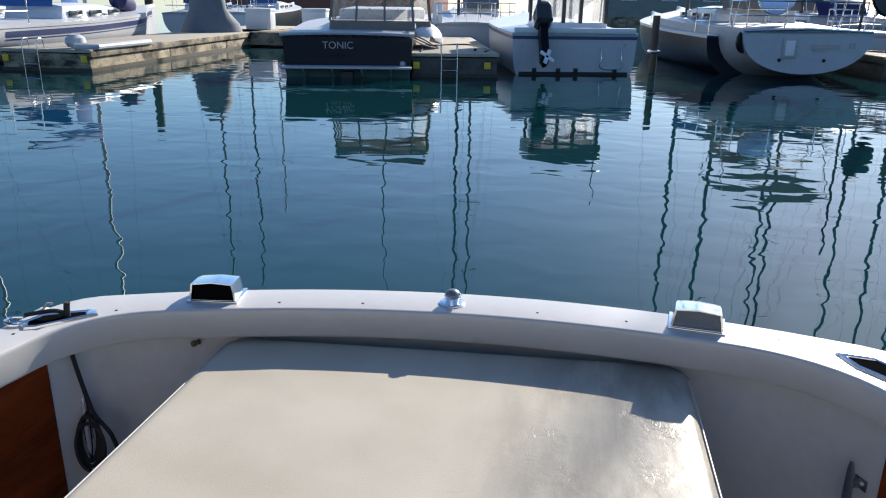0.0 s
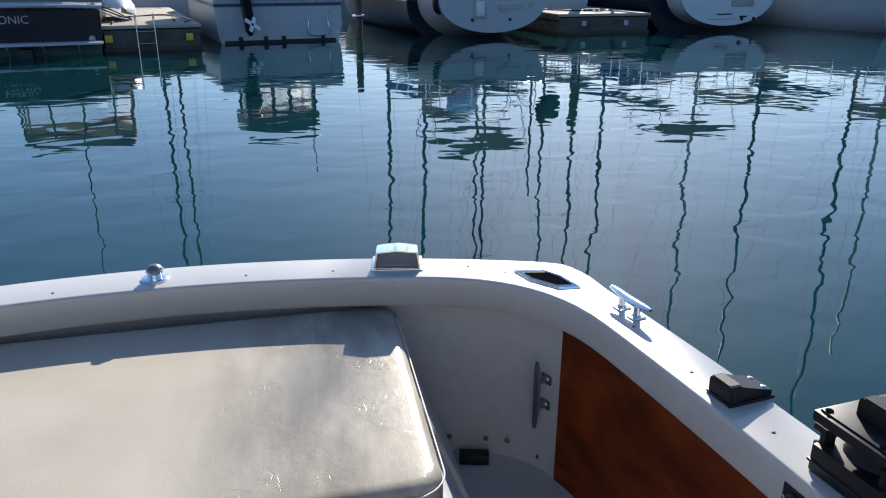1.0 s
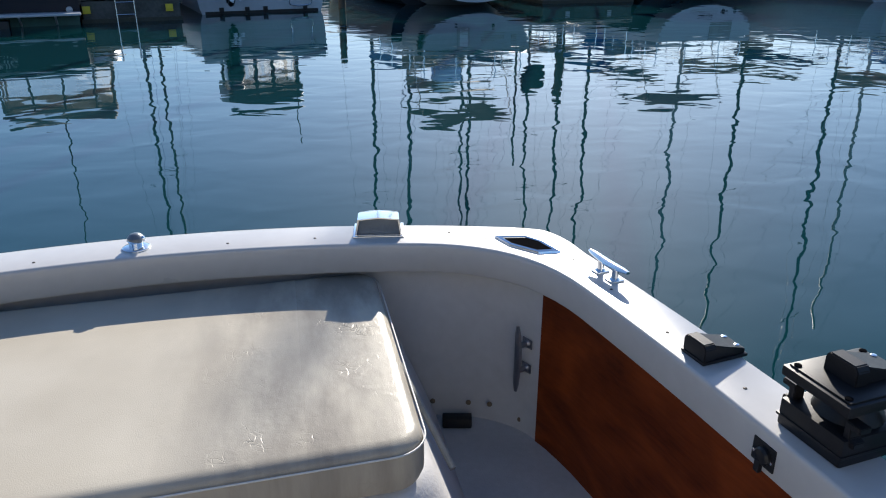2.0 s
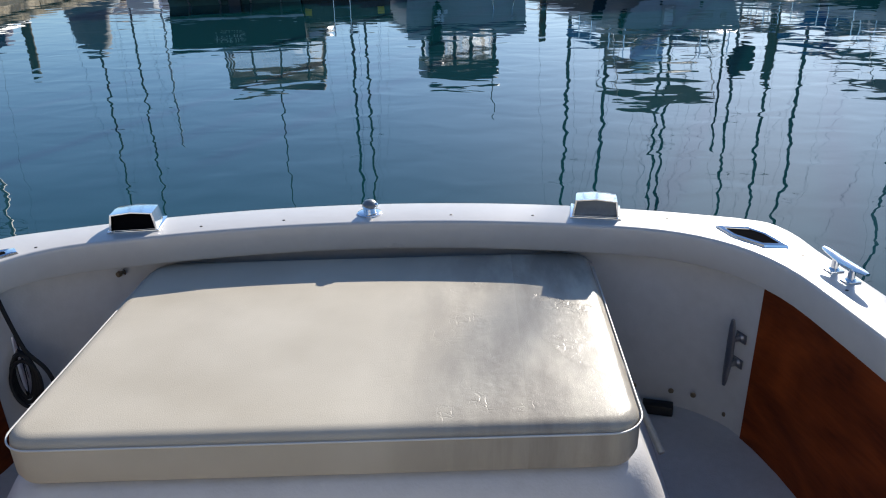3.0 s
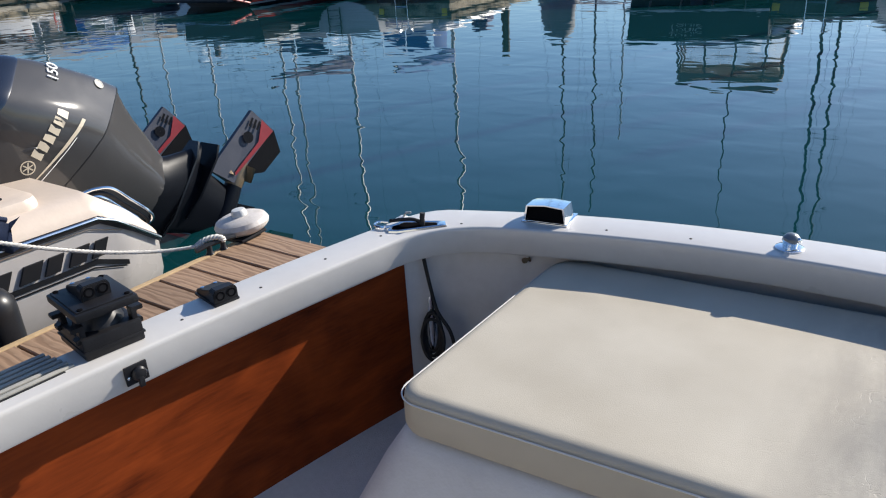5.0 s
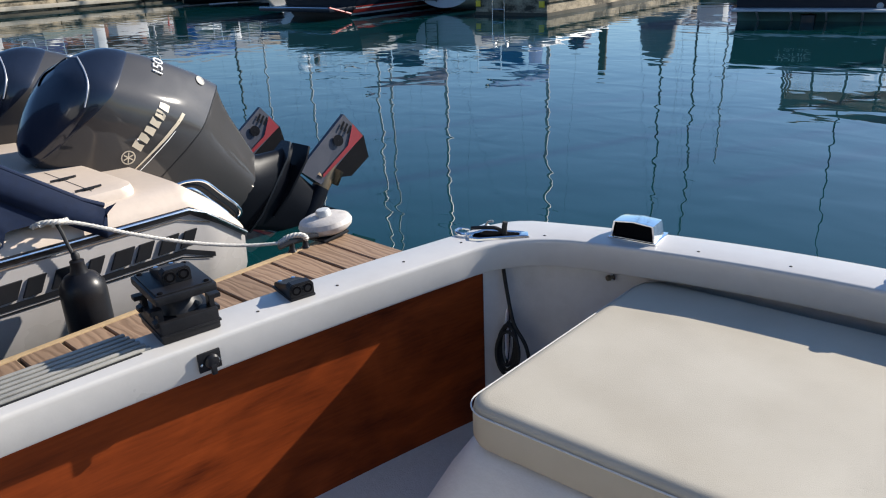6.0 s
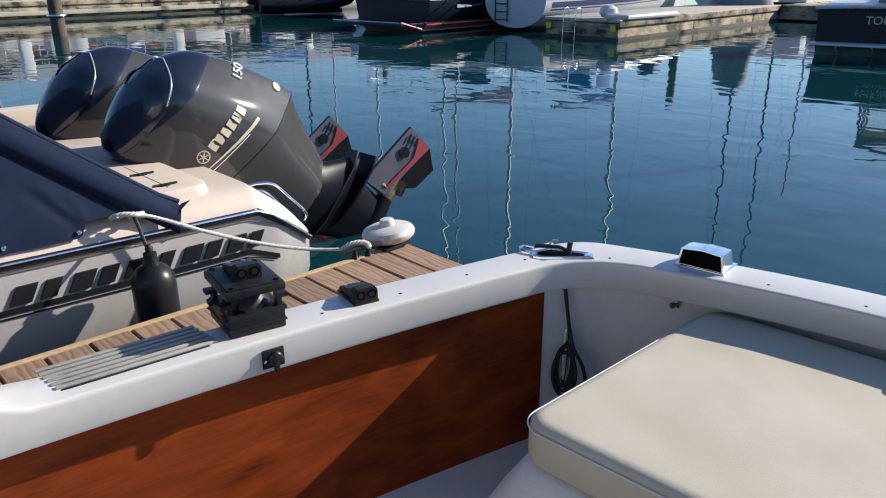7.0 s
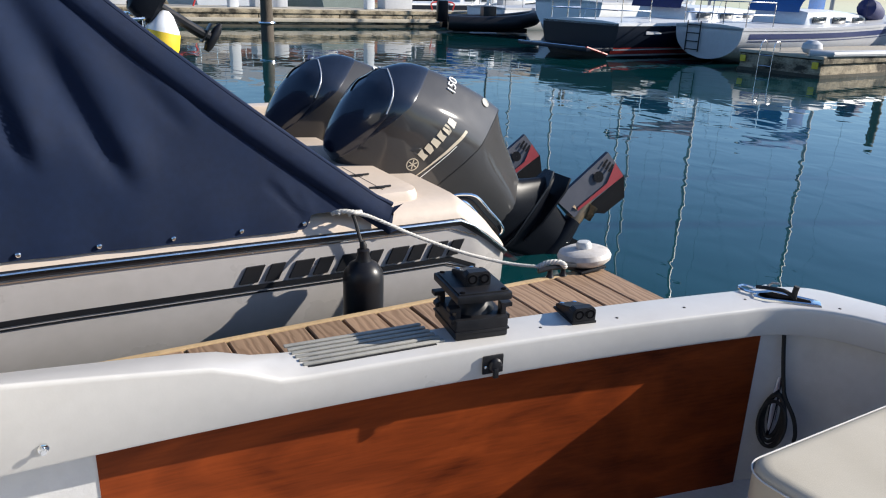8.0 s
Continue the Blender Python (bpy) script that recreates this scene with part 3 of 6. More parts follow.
def small_screws():
    bm = lathe([(0.0045, 0), (0.0045, 0.0012), (0.003, 0.002)], 8)
    me = mesh_of("screw", bm, DARKSCREW)
    spots = [(-1.2, 1.643), (-1.162, 1.867), (-0.983, 2.075), (-0.534, 2.233), (-0.281, 2.28), (0.253, 2.318), (0.514, 2.307), (1.032, 2.202), (-1.275, 1.165), (-1.231, 1.405),
             (1.235, 1.99), (1.261, 1.779), (1.295, 1.533), (1.339, 1.28), (0.93, 2.27)]
    for x, y in spots:
        ob = new("screw", me)
        ob.matrix_basis = pose(x, y, C - 0.0002)
        tagged(ob, "small dark screw head in the white cap", "screw", "screws along the gunwale cap")


small_screws()

# ---- cushion on the engine box ----


def rounded_rect(x0, x1, y0, y1, r, n=8, skew=0.0):
    out = []
    for cx, cy, a0 in ((x1 - r, y1 - r, 0), (x0 + r, y1 - r, 90), (x0 + r, y0 + r, 180), (x1 - r, y0 + r, 270)):
        for k in range(n + 1):
            t = radians(a0 + 90 * k / n)
            x = cx + r * math.cos(t)
            out.append((x, cy + r * math.sin(t) + skew * x))
    return out


def slab(x0, x1, y0, y1, z0, z1, r, edge, crown, skew):
    """A stuffed pad: rounded corners, rolled edges, a crowned top."""
    def ring(inset, z):
        rr = max(r - inset, 0.012)
        return [Vector((x, y, z)) for x, y in rounded_rect(x0 + inset, x1 - inset, y0 + inset, y1 - inset, rr, 8, skew)]
    rings = [ring(0.03, z0), ring(0.008, z0 + 0.006), ring(0, z0 + 0.025), ring(0.0, z1 - edge - 0.02), ring(0.003, z1 - edge)]
    for k in range(1, 7):
        t = radians(90 * k / 6)
        rings.append(ring(0.003 + edge * 1.6 * (1 - math.cos(t)), z1 - edge + edge * math.sin(t)))
    e0 = 0.003 + edge * 1.6
    for k in range(1, 9):
        f = k / 9
        row = ring(e0 + (min(x1 - x0, y1 - y0) / 2 - e0 - 0.02) * f, z1)
        for q in row:
            u, v = (2 * q.x - x0 - x1) / (x1 - x0 - 2 * e0), (2 * (q.y - skew * q.x) - y0 - y1) / (y1 - y0 - 2 * e0)
            q.z += crown * max(0.0, 1 - u * u) * max(0.0, 1 - v * v)
        rings.append(row)
    return loft(rings)


SKEW = 0.055
CX0, CX1, CY0 = -0.695, 0.695, 1.345
cushion = thing("cushion", "cracked cream vinyl cushion with white piping on the engine box", "cushion", pose(0, 0, 0))
part("pad", slab(CX0, CX1, CY0, 2.262, 0.484, 0.606, 0.075, 0.022, 0.010, SKEW), VINYL, cushion)
part("piping", tube([Vector((x, y, 0.586)) for x, y in rounded_rect(CX0 - 0.003, CX1 + 0.003, CY0 - 0.003, 2.265, 0.078, 8, SKEW)] + [Vector((CX1 + 0.003, 2.17 + SKEW * CX1, 0.586))], 0.0022, 6), PIPING, cushion, "white vinyl piping")

box = thing("engine_box", "white fibreglass engine box with flared sides under the cushion", "engine box", pose(0, 0, 0))
rings = []
for z, g, f in ((0.04, 0.20, 0.30), (0.10, 0.185, 0.25), (0.22, 0.14, 0.155), (0.38, 0.075, 0.07), (0.44, 0.045, 0.03), (0.467, 0.03, 0.012), (0.479, 0.008, -0.012)):
    rings.append([Vector((x, y, z)) for x, y in rounded_rect(CX0 + 0.01 - g, CX1 - 0.01 + g, CY0 + 0.015 - f, 2.262, 0.12, 8, SKEW)])
part("moulding", loft(rings), LINER, box)
part("strap", tube(curve_points([(0.700, 1.83, 0.53), (0.722, 1.76, 0.49), (0.762, 1.66, 0.42), (0.79, 1.58, 0.37)], 5), 0.009, 8), STRIPGREY, box, "grey webbing hold-down strap")

# ---- fittings on the cap ----


def vent(name_label, m, front):
    v = thing("vent_cover", name_label, "vent", m, "vent covers on the transom cap")
    w, d, h = 0.146, 0.105, 0.064
    def outline(f, inset=0.0):
        k = 1 - 0.25 * f
        return [(-w / 2 + inset, 0.004 + inset * 0.3), (w / 2 - inset, 0.004 + inset * 0.3), (w / 2 - 0.002 - inset, h * 0.30 * k), (w / 2 - 0.009 - inset * 0.8, h * 0.90 * k - inset * 0.5), (0, h * k - inset * 0.6), (-w / 2 + 0.009 + inset * 0.8, h * 0.90 * k - inset * 0.5), (-w / 2 + 0.002 + inset, h * 0.30 * k)]
    rings = [[Vector((x, 0, z)) for x, z in outline(0)], [Vector((x * 0.99, d * 0.6, z)) for x, z in outline(0.15)], [Vector((x * 0.93, d * 0.92, z)) for x, z in outline(0.5)], [Vector((x * 0.86, d, z * 0.75)) for x, z in outline(0.9)]]
    inner_r = [[Vector((x, 0, z)) for x, z in outline(0, 0.006)], [Vector((x, d * 0.55, z)) for x, z in outline(0.1, 0.008)]]
    b = bmesh.new()
    vs = [[b.verts.new(p) for p in r] for r in [inner_r[1], inner_r[0], *rings]]
    for i in range(len(vs) - 1):
        for j in range(7):
            b.faces.new((vs[i][j], vs[i][(j + 1) % 7], vs[i + 1][(j + 1) % 7], vs[i + 1][j]))
    b.faces.new(vs[-1])
    part("housing", b, CHROME, v, "polished cast housing", 18)
    part("grille", loft([[p + Vector((0, -d * 0.40, 0)) for p in inner_r[1]], [p + Vector((0, -d * 0.36, 0)) for p in inner_r[1]]]), front, v, "recessed intake face")
    part("base_plate", boxm(-w / 2 - 0.006, -0.008, 0, w / 2 + 0.006, d + 0.008, 0.005, 0.002), CHROME, v)
    return v


vent("chrome clamshell vent with a black intake on the cap", pose(-0.735, 2.195, C, 0, 0, 8), DARKHOLE)
vent("chrome clamshell vent with a satin grey front on the cap", pose(0.708, 2.278, C, 0, 0, -8), SMOKE)

light = thing("stern_light", "small chrome stern light with a smoky grey dome", "light", pose(-0.012, 2.335, C))
part("base", lathe([(0.040, 0), (0.040, 0.004), (0.034, 0.007), (0.022, 0.009)], 24), CHROME, light)
part("socket", lathe([(0.02, 0.008), (0.021, 0.02), (0.024, 0.026), (0.022, 0.03)], 20), CHROME, light)
part("lens", turned(lathe([(0.018, -0.012), (0.024, -0.004), (0.024, 0.005), (0.016, 0.014), (0.005, 0.018)], 20), pose(0.002, 0, 0.030)), SMOKE, light, "smoky grey domed lens")
part("hood", turned(lathe([(0.007, 0), (0.009, 0.003), (0.007, 0.009), (0.003, 0.011)], 14), pose(0.020, -0.006, 0.030, 0, 70, 0)), CHROME, light)


def ring_plate(outline, width, height):
    c = Vector((sum(x for x, y in outline) / len(outline), sum(y for x, y in outline) / len(outline), 0))
    def r(f, z):
        return [c + (Vector((x, y, 0)) - c) * f + Vector((0, 0, z)) for x, y in outline]
    k = 1 - width
    return loft([r(1.03, 0), r(1.0, height), r((1 + k) / 2, height * 1.5), r(k, height), r(k * 0.97, 0.0005)], True, False), [(c.x + (x - c.x) * k * 0.985, c.y + (y - c.y) * k * 0.985) for x, y in outline]


def hawse(outline, label):
    h = thing("hawse_pipe", label, "hawse pipe", pose(0, 0, C), "hawse pipes at the transom corners")
    rg, hole = ring_plate(outline, 0.24, 0.006)
    part("rim", rg, CHROME, h, "polished oval rim")
    part("opening", prism(hole, 0.0045), DARKHOLE, h, "black opening")


hawse([(1.060, 2.200), (1.150, 2.185), (1.190, 2.130), (1.215, 2.045), (1.15, 2.050), (1.085, 2.125)], "chrome trapezoid hawse pipe sunk in the cap")
hawse([(-1.175, 1.995), (-1.04, 2.06), (-1.015, 2.03), (-1.13, 1.91), (-1.155, 1.90), (-1.185, 1.925)], "chrome hawse pipe with a black rope through it")


def cleat(m, length, label, group, metal=CHROME):
    c = thing("cleat", label, "cleat", m, group)
    L = length / 2
    prof = [(-L, 0.044, 0.005), (-L * 0.8, 0.043, 0.0085), (-L * 0.35, 0.040, 0.011), (0, 0.039, 0.0115), (L * 0.35, 0.040, 0.011), (L * 0.8, 0.043, 0.0085), (L, 0.044, 0.005)]
    rings = [[Vector((1.25 * r * math.cos(k * math.pi / 5), y, z + r * 0.8 * math.sin(k * math.pi / 5))) for k in range(10)] for y, z, r in prof]
    part("horn", loft(rings), metal, c)
    for s in (-1, 1):
        part("post", turned(lathe([(0.016, 0), (0.015, 0.004), (0.0095, 0.010), (0.009, 0.034), (0.011, 0.04)], 14), pose(0, s * L * 0.38, 0)), metal, c)
        part("foot", boxm(-0.021, s * L * 0.38 - 0.016, 0, 0.021, s * L * 0.38 + 0.016, 0.004, 0.0018), metal, c)
    return c


cleat(pose(1.285, 1.862, C, 0, 0, 12), 0.175, "polished stainless mooring cleat bolted on the cap", "cleats in the cockpit")
# vertical cleats on the inner transom wall
cleat(pose(1.151, 2.106, 0.345, 90, 0, -66), 0.235, "dull stainless cleat upright on the transom wall", "cleats in the cockpit", SATINSTEEL)
cleat(pose(-1.118, 2.048, 0.33, 90, 0, 40), 0.24, "stainless cleat with a black rope coiled on it", "cleats in the cockpit")


def double_holder(parent, x, y, z, turn, open_front=True):
    """A small black bracket with two round holes."""
    m = pose(x, y, z, 0, 0, turn)
    n = 14
    body = [(-0.036, 0), (0.036, 0), (0.036, 0.030), (0.028, 0.040), (-0.028, 0.040), (-0.036, 0.030)]
    bk = prism([(u, v) for u, v in body], 0.03, "y", 0.002)
    part("bracket", turned(bk, m @ pose(0, -0.042, 0)), BLACKP, parent)
    for s in (-1, 1) if open_front else ():
        part("socket", turned(lathe([(0.0135, 0), (0.0135, 0.002), (0.009, 0.002), (0.008, 0.0005)], n), m @ pose(s * 0.017, -0.0425, 0.021, 90, 0, 0)), DARKHOLE, parent)
        part("rim", turned(lathe([(0.0145, 0), (0.0145, 0.0025), (0.0135, 0.0025)], n), m @ pose(s * 0.017, -0.0415, 0.021, 90, 0, 0)), BLACKP, parent)
    wedge = prism([(-0.012, 0), (0.075, 0), (0.075, 0.012), (0.02, 0.026), (-0.012, 0.036)], 0.066, "x", 0.002)
    part("wedge", turned(wedge, m @ pose(-0.033, -0.002, 0)), BLACKP, parent)
    for s in (-1, 1):
        part("bolt", turned(lathe([(0.006, 0), (0.006, 0.004), (0.003, 0.005)], 10), m @ pose(s * 0.02, 0.058, 0.014)), CHROME, parent)


def low_holder(x, y, turn, label, open_front=True):
    h = thing("rod_rest", label, "rod rest", pose(x, y, C, 0, 0, turn), "rod rests on the gunwales")
    part("pad", boxm(-0.038, -0.045, 0, 0.038, 0.078, 0.008, 0.003), BLACKP, h)
    double_holder(h, 0, 0, 0.007, 0, open_front)


low_holder(-1.283, 1.300, 90 - 12, "low black plastic rod rest screwed to the cap")
low_holder(1.335, 1.42, -90 + 10, "low black plastic rod rest screwed to the cap", False)


def riser(x, y, turn, label, open_front=True):
    r = thing("rod_holder_riser", label, "rod holder", pose(x, y, C, 0, 0, turn), "rod holder risers on the gunwales")
    part("base", boxm(-0.075, -0.085, 0, 0.075, 0.085, 0.058, 0.006), BLACKP, r)
    part("base_rib", boxm(-0.078, -0.088, 0.020, 0.078, 0.088, 0.026, 0.002), BLACKP, r)
    part("neck", lathe([(0.064, 0.055), (0.058, 0.07), (0.048, 0.085), (0.05, 0.105), (0.058, 0.115)], 20), BLACKP, r)
    part("top_plate", boxm(-0.078, -0.095, 0.108, 0.078, 0.095, 0.130, 0.006), BLACKP, r)
    part("rim", boxm(-0.070, -0.086, 0.129, 0.070, 0.086, 0.134, 0.002), BLACKP, r)
    for sx in (-1, 1):
        for sy in (-1, 1):
            hook = prism([(0, 0), (0.022, 0), (0.022, 0.012), (0.010, 0.016), (0.010, 0.034), (0.028, 0.034), (0.028, 0.046), (-0.004, 0.046), (-0.004, 0.010)], 0.026, "y", 0.0015)
            part("hook", turned(hook, pose(sx * 0.062, sy * 0.06 - 0.013, 0.044) @ (Matrix.Diagonal((sx, 1, 1, 1)))), BLACKP, r)
            part("bolt", turned(lathe([(0.007, 0), (0.007, 0.003), (0.003, 0.004)], 10), pose(sx * 0.058, sy * 0.078, 0.133)), DARKHOLE, r)
    double_holder(r, 0, 0, 0.133, 0, open_front)
    return r


riser(-1.372, 0.995, 90 - 10, "black plastic rod holder riser standing on the cap")
riser(1.425, 1.10, -90 + 8, "black plastic rod holder riser standing on the cap", False)

strips = thing("grip_pad", "ribbed grey plastic step pad on the gunwale cap", "step pad", pose(-1.388, 0.695, C - 0.001, 0, 0, -5))
part("backing", boxm(-0.068, -0.196, 0, 0.066, 0.166, 0.002), BLACKP, strips)
for k in range(6):
    part("rib", boxm(-0.066 + k * 0.0222, -0.206 + 0.004 * k, 0.001, -0.0525 + k * 0.0222, 0.172 + 0.004 * k, 0.0075, 0.003), STRIPGREY, strips)


def socket(m, label):
    s = thing("deck_socket", label, "socket", m, "sockets in the gunwale lip")
    part("flange", boxm(-0.030, -0.003, -0.026, 0.030, 0.004, 0.026, 0.003), BLACKP, s)
    part("cap", turned(lathe([(0.019, 0), (0.019, 0.008), (0.015, 0.013), (0.008, 0.015)], 18), pose(0.004, -0.002, 0.0, 90, 0, 0)), RUBBER, s)
    part("latch", boxm(-0.004, -0.018, -0.034, 0.010, -0.008, -0.006, 0.002), BLACKP, s)
    for sx in (-1, 1):
        part("bolt", turned(lathe([(0.004, 0), (0.004, 0.002), (0.002, 0.003)], 8), pose(sx * 0.023, -0.003, -0.004, 90, 0, 0)), CHROME, s)


socket(pose(-1.237, 0.985, 0.667, 0, 0, 90 - 7), "black capped power socket in the gunwale lip")
socket(pose(1.300, 1.14, 0.667, 0, 0, -90 + 7), "black capped power socket in the gunwale lip")

knob = thing("stud", "small chrome stud on the gunwale lip", "stud", pose(MID - half_width(-0.06), -0.065, 0.672, 0, 0, 90))
part("flange", turned(lathe([(0.011, 0), (0.011, 0.002), (0.006, 0.004)], 16), pose(0, -0.001, 0, 90, 0, 0)), CHROME, knob)
part("knob", turned(lathe([(0.004, 0), (0.004, 0.008), (0.007, 0.011), (0.006, 0.016)], 14), pose(0, -0.002, 0, 90, 0, 0)), CHROME, knob)
stud2 = thing("stud", "small metal stud on the transom wall", "stud", pose(-0.797, 2.20, 0.579, 0, 0, -20))
part("flange", turned(lathe([(0.012, 0), (0.012, 0.003), (0.006, 0.005)], 16), pose(0, 0, 0, 90, 0, 0)), CHROME, stud2)
part("knob", turned(lathe([(0.006, 0), (0.006, 0.012), (0.010, 0.016), (0.009, 0.026)], 14), pose(0, 0, 0, 90, 0, 0)), BRONZE, stud2)

scupper = thing("scupper_flap", "black rubber scupper flap at the foot of the transom wall", "scupper", pose(0.945, 2.200, 0.044, 0, 0, -12))
part("frame", boxm(-0.05, -0.02, 0, 0.05, 0.02, 0.034, 0.004), BLACKP, scupper)
part("flap", turned(boxm(-0.048, -0.006, 0, 0.048, 0.0, 0.03, 0.002), pose(0, -0.022, 0.002, -12, 0, 0)), RUBBER, scupper)
for x, y, z in ((0.985, 2.205, 0.125), (1.055, 2.19, 0.118), (1.145, 2.13, 0.085), (0.87, 2.245, 0.12)):
    sc = thing("wall_screw", "dark round screw head on the transom wall", "screw", pose(x, y, z, 0, 0, -18), "wall screws")
    part("head", turned(lathe([(0.009, 0), (0.009, 0.004), (0.005, 0.006)], 12), pose(0, 0.0, 0, 90, 0, 0)), BRONZE, sc)

# black rope led down from the hawse pipe and coiled on the cleat
line = thing("mooring_rope", "black braided rope coiled and hung from the corner cleat", "rope", pose(0, 0, 0))
part("lead", tube(curve_points([(-1.20, 1.965, 0.732), (-1.15, 1.975, 0.742), (-1.115, 1.985, 0.745), (-1.095, 1.995, 0.735), (-1.092, 2.0, 0.724)], 8), 0.0065, 8), ROPEB, line)
part("fall", tube(curve_points([(-1.105, 2.005, 0.63), (-1.09, 2.010, 0.52), (-1.072, 2.012, 0.43), (-1.055, 2.01, 0.39), (-1.015, 2.01, 0.34), (-1.002, 2.015, 0.29), (-1.004, 2.02, 0.255)], 6), 0.0065, 8), ROPEB, line)
bm = None
for k in range(4):
    pts = []
    for j in range(25):
        w = 2 * math.pi * j / 24
        pts.append((-1.085 + 0.006 * k + (0.030 + 0.006 * k) * math.cos(w), 2.005 - 0.008 * k + 0.01 * math.sin(w), 0.315 - 0.006 * k + (0.078 + 0.006 * (k % 3)) * math.sin(w)))
    bm = tube(pts, 0.0062, 8, True, bm)
part("coil", bm, ROPEB, line)
part("eye", tube(curve_points([(-1.205, 1.96, 0.727), (-1.235, 1.945, 0.728), (-1.225, 1.915, 0.728), (-1.18, 1.92, 0.729), (-1.15, 1.95, 0.735)], 6), 0.005, 8), CHROME, line, "bright wire eye splice")
part("tassel", tube([(-1.09, 2.0, 0.722), (-1.088, 1.998, 0.75), (-1.086, 2.0, 0.768)], 0.009, 8), ROPEB, line)

fend = thing("fender", "white inflated fender hung beside the hull corner", "fender", pose(-1.30, 2.16, 0.525))
part("body", turned(lathe([(0.01, -0.14), (0.045, -0.12), (0.062, -0.06), (0.062, 0.06), (0.045, 0.12), (0.01, 0.14)], 20), pose(0, 0, 0)), WHITEHULL, fend)
part("lanyard", tube([(0.0, 0.0, 0.135), (0.04, -0.03, 0.17), (0.10, -0.08, 0.197)], 0.004, 6), ROPEW, fend)


# ---- finger dock beside the boat ----
DZ = 0.36
dock = thing("dock", "floating finger dock with brown composite deck boards", "dock", pose(0, 0, 0))
part("float", boxm(-2.24, -2.6, -0.25, -1.66, 2.27, 0.25, 0.02), WEED, dock, "dark weedy float")
part("frame", boxm(-2.285, -2.7, 0.22, -1.615, 2.315, DZ - 0.026, 0.006), TIMBER, dock, "dark timber frame")
part("edge_board", boxm(-2.318, -2.72, DZ - 0.10, -2.288, 2.335, DZ + 0.004, 0.005), EDGEWOOD, dock, "pale timber edge board")
part("edge_board", boxm(-1.612, -2.72, DZ - 0.10, -1.582, 2.335, DZ + 0.004, 0.005), EDGEWOOD, dock, "pale timber edge board")
plank_me = mesh_of("plank", boxm(-0.340, -0.0695, -0.025, 0.336, 0.0695, 0, 0.004, 1), PLANK)
for k in range(34):
    ob = new("plank", plank_me)
    ob.parent = dock
    ob.matrix_basis = pose(-1.95, 2.262 - 0.149 * k, DZ + 0.001 * math.sin(k * 2.3), 0, 0.15 * math.sin(k * 1.7), 0.25 * math.sin(k * 3.1))

wheel = thing("corner_roller", "weathered white plastic dock corner wheel lying flat", "dock roller", pose(-2.36, 2.275, DZ + 0.003, 4, -5, 0))
part("bracket", boxm(-0.08, -0.10, -0.002, 0.10, 0.05, 0.012, 0.003), BLACKP, wheel)
part("tyre", lathe([(0.07, 0.012), (0.105, 0.018), (0.124, 0.035), (0.128, 0.052), (0.118, 0.072), (0.095, 0.083), (0.045, 0.088)], 36), DISC, wheel)
part("hub", lathe([(0.036, 0.086), (0.036, 0.108), (0.030, 0.118), (0.012, 0.12)], 24), PIPING, wheel, "white hub cap")

dcleat = thing("dock_cleat", "black iron dock cleat with a rope eye round it", "cleat", pose(-2.30, 2.06, DZ + 0.004, 0, 0, -6))
part("horn", tube([(0, -0.10, 0.036), (0, -0.05, 0.042), (0, 0.05, 0.042), (0, 0.10, 0.036)], 0.012, 10), RUBBER, dcleat)
for s in (-1, 1):
    part("post", turned(lathe([(0.02, 0), (0.013, 0.012), (0.012, 0.042)], 12), pose(0, s * 0.035, 0)), RUBBER, dcleat)

mrope = thing("mooring_line", "white laid mooring rope from the motorboat to the dock cleat", "rope", pose(0, 0, 0))
part("line", rope([(-2.625, 1.17, 0.672), (-2.60, 1.25, 0.665), (-2.555, 1.45, 0.565), (-2.50, 1.66, 0.475), (-2.43, 1.86, 0.415), (-2.34, 2.0, 0.402)], 0.0085), ROPEW, mrope)
part("splice", rope([(-2.345, 1.99, 0.404), (-2.325, 2.03, 0.425), (-2.30, 2.07, 0.428), (-2.285, 2.09, 0.415), (-2.30, 2.10, 0.400)], 0.013), ROPEW, mrope)
part("turns", rope([(-2.66, 1.11, 0.675), (-2.62, 1.14, 0.692), (-2.60, 1.19, 0.688), (-2.64, 1.23, 0.675), (-2.66, 1.18, 0.68), (-2.62, 1.12, 0.688)], 0.0105), ROPEW, mrope)

bf = thing("fender", "black cylindrical fender hung between hull and dock", "fender", pose(-2.505, 1.185, 0))
part("body", lathe([(0.012, 0.06), (0.06, 0.075), (0.083, 0.12), (0.086, 0.16), (0.086, 0.42), (0.083, 0.455), (0.06, 0.49), (0.034, 0.505), (0.026, 0.53), (0.026, 0.552), (0.012, 0.56)], 28), RUBBER, bf)
part("lanyard", tube(curve_points([(0, 0, 0.55), (-0.03, -0.004, 0.60), (-0.085, 0.0, 0.655), (-0.125, 0.0, 0.685)], 5), 0.0075, 8), ROPEB, bf)
part("knot", lathe([(0.006, 0.552), (0.015, 0.56), (0.016, 0.575), (0.008, 0.588)], 12), ROPEB, bf)

# ---- neighbouring motorboat under its cover ----
MX, MB = -3.83, 1.17


def rail_z(y):
    return 0.598 - 0.019 * max(0, y) - 0.74 * max(0, y - 1.78)


def beam(y):
    return MB - (0.02 * max(0, y - 1.2) ** 2 + 0.25 * max(0, y - 1.85)) - 0.012 * max(0, -y - 1) ** 2


boat = thing("motorboat", "pale grey and cream motorboat moored beside the dock under a cover", "motorboat", pose(MX, 0, 0))
YS = [-5 + 0.25 * k for k in range(26)] + [1.45, 1.55, 1.66, 1.74, 1.78, 1.82, 1.86, 1.92, 1.97, 2.02, 2.06]


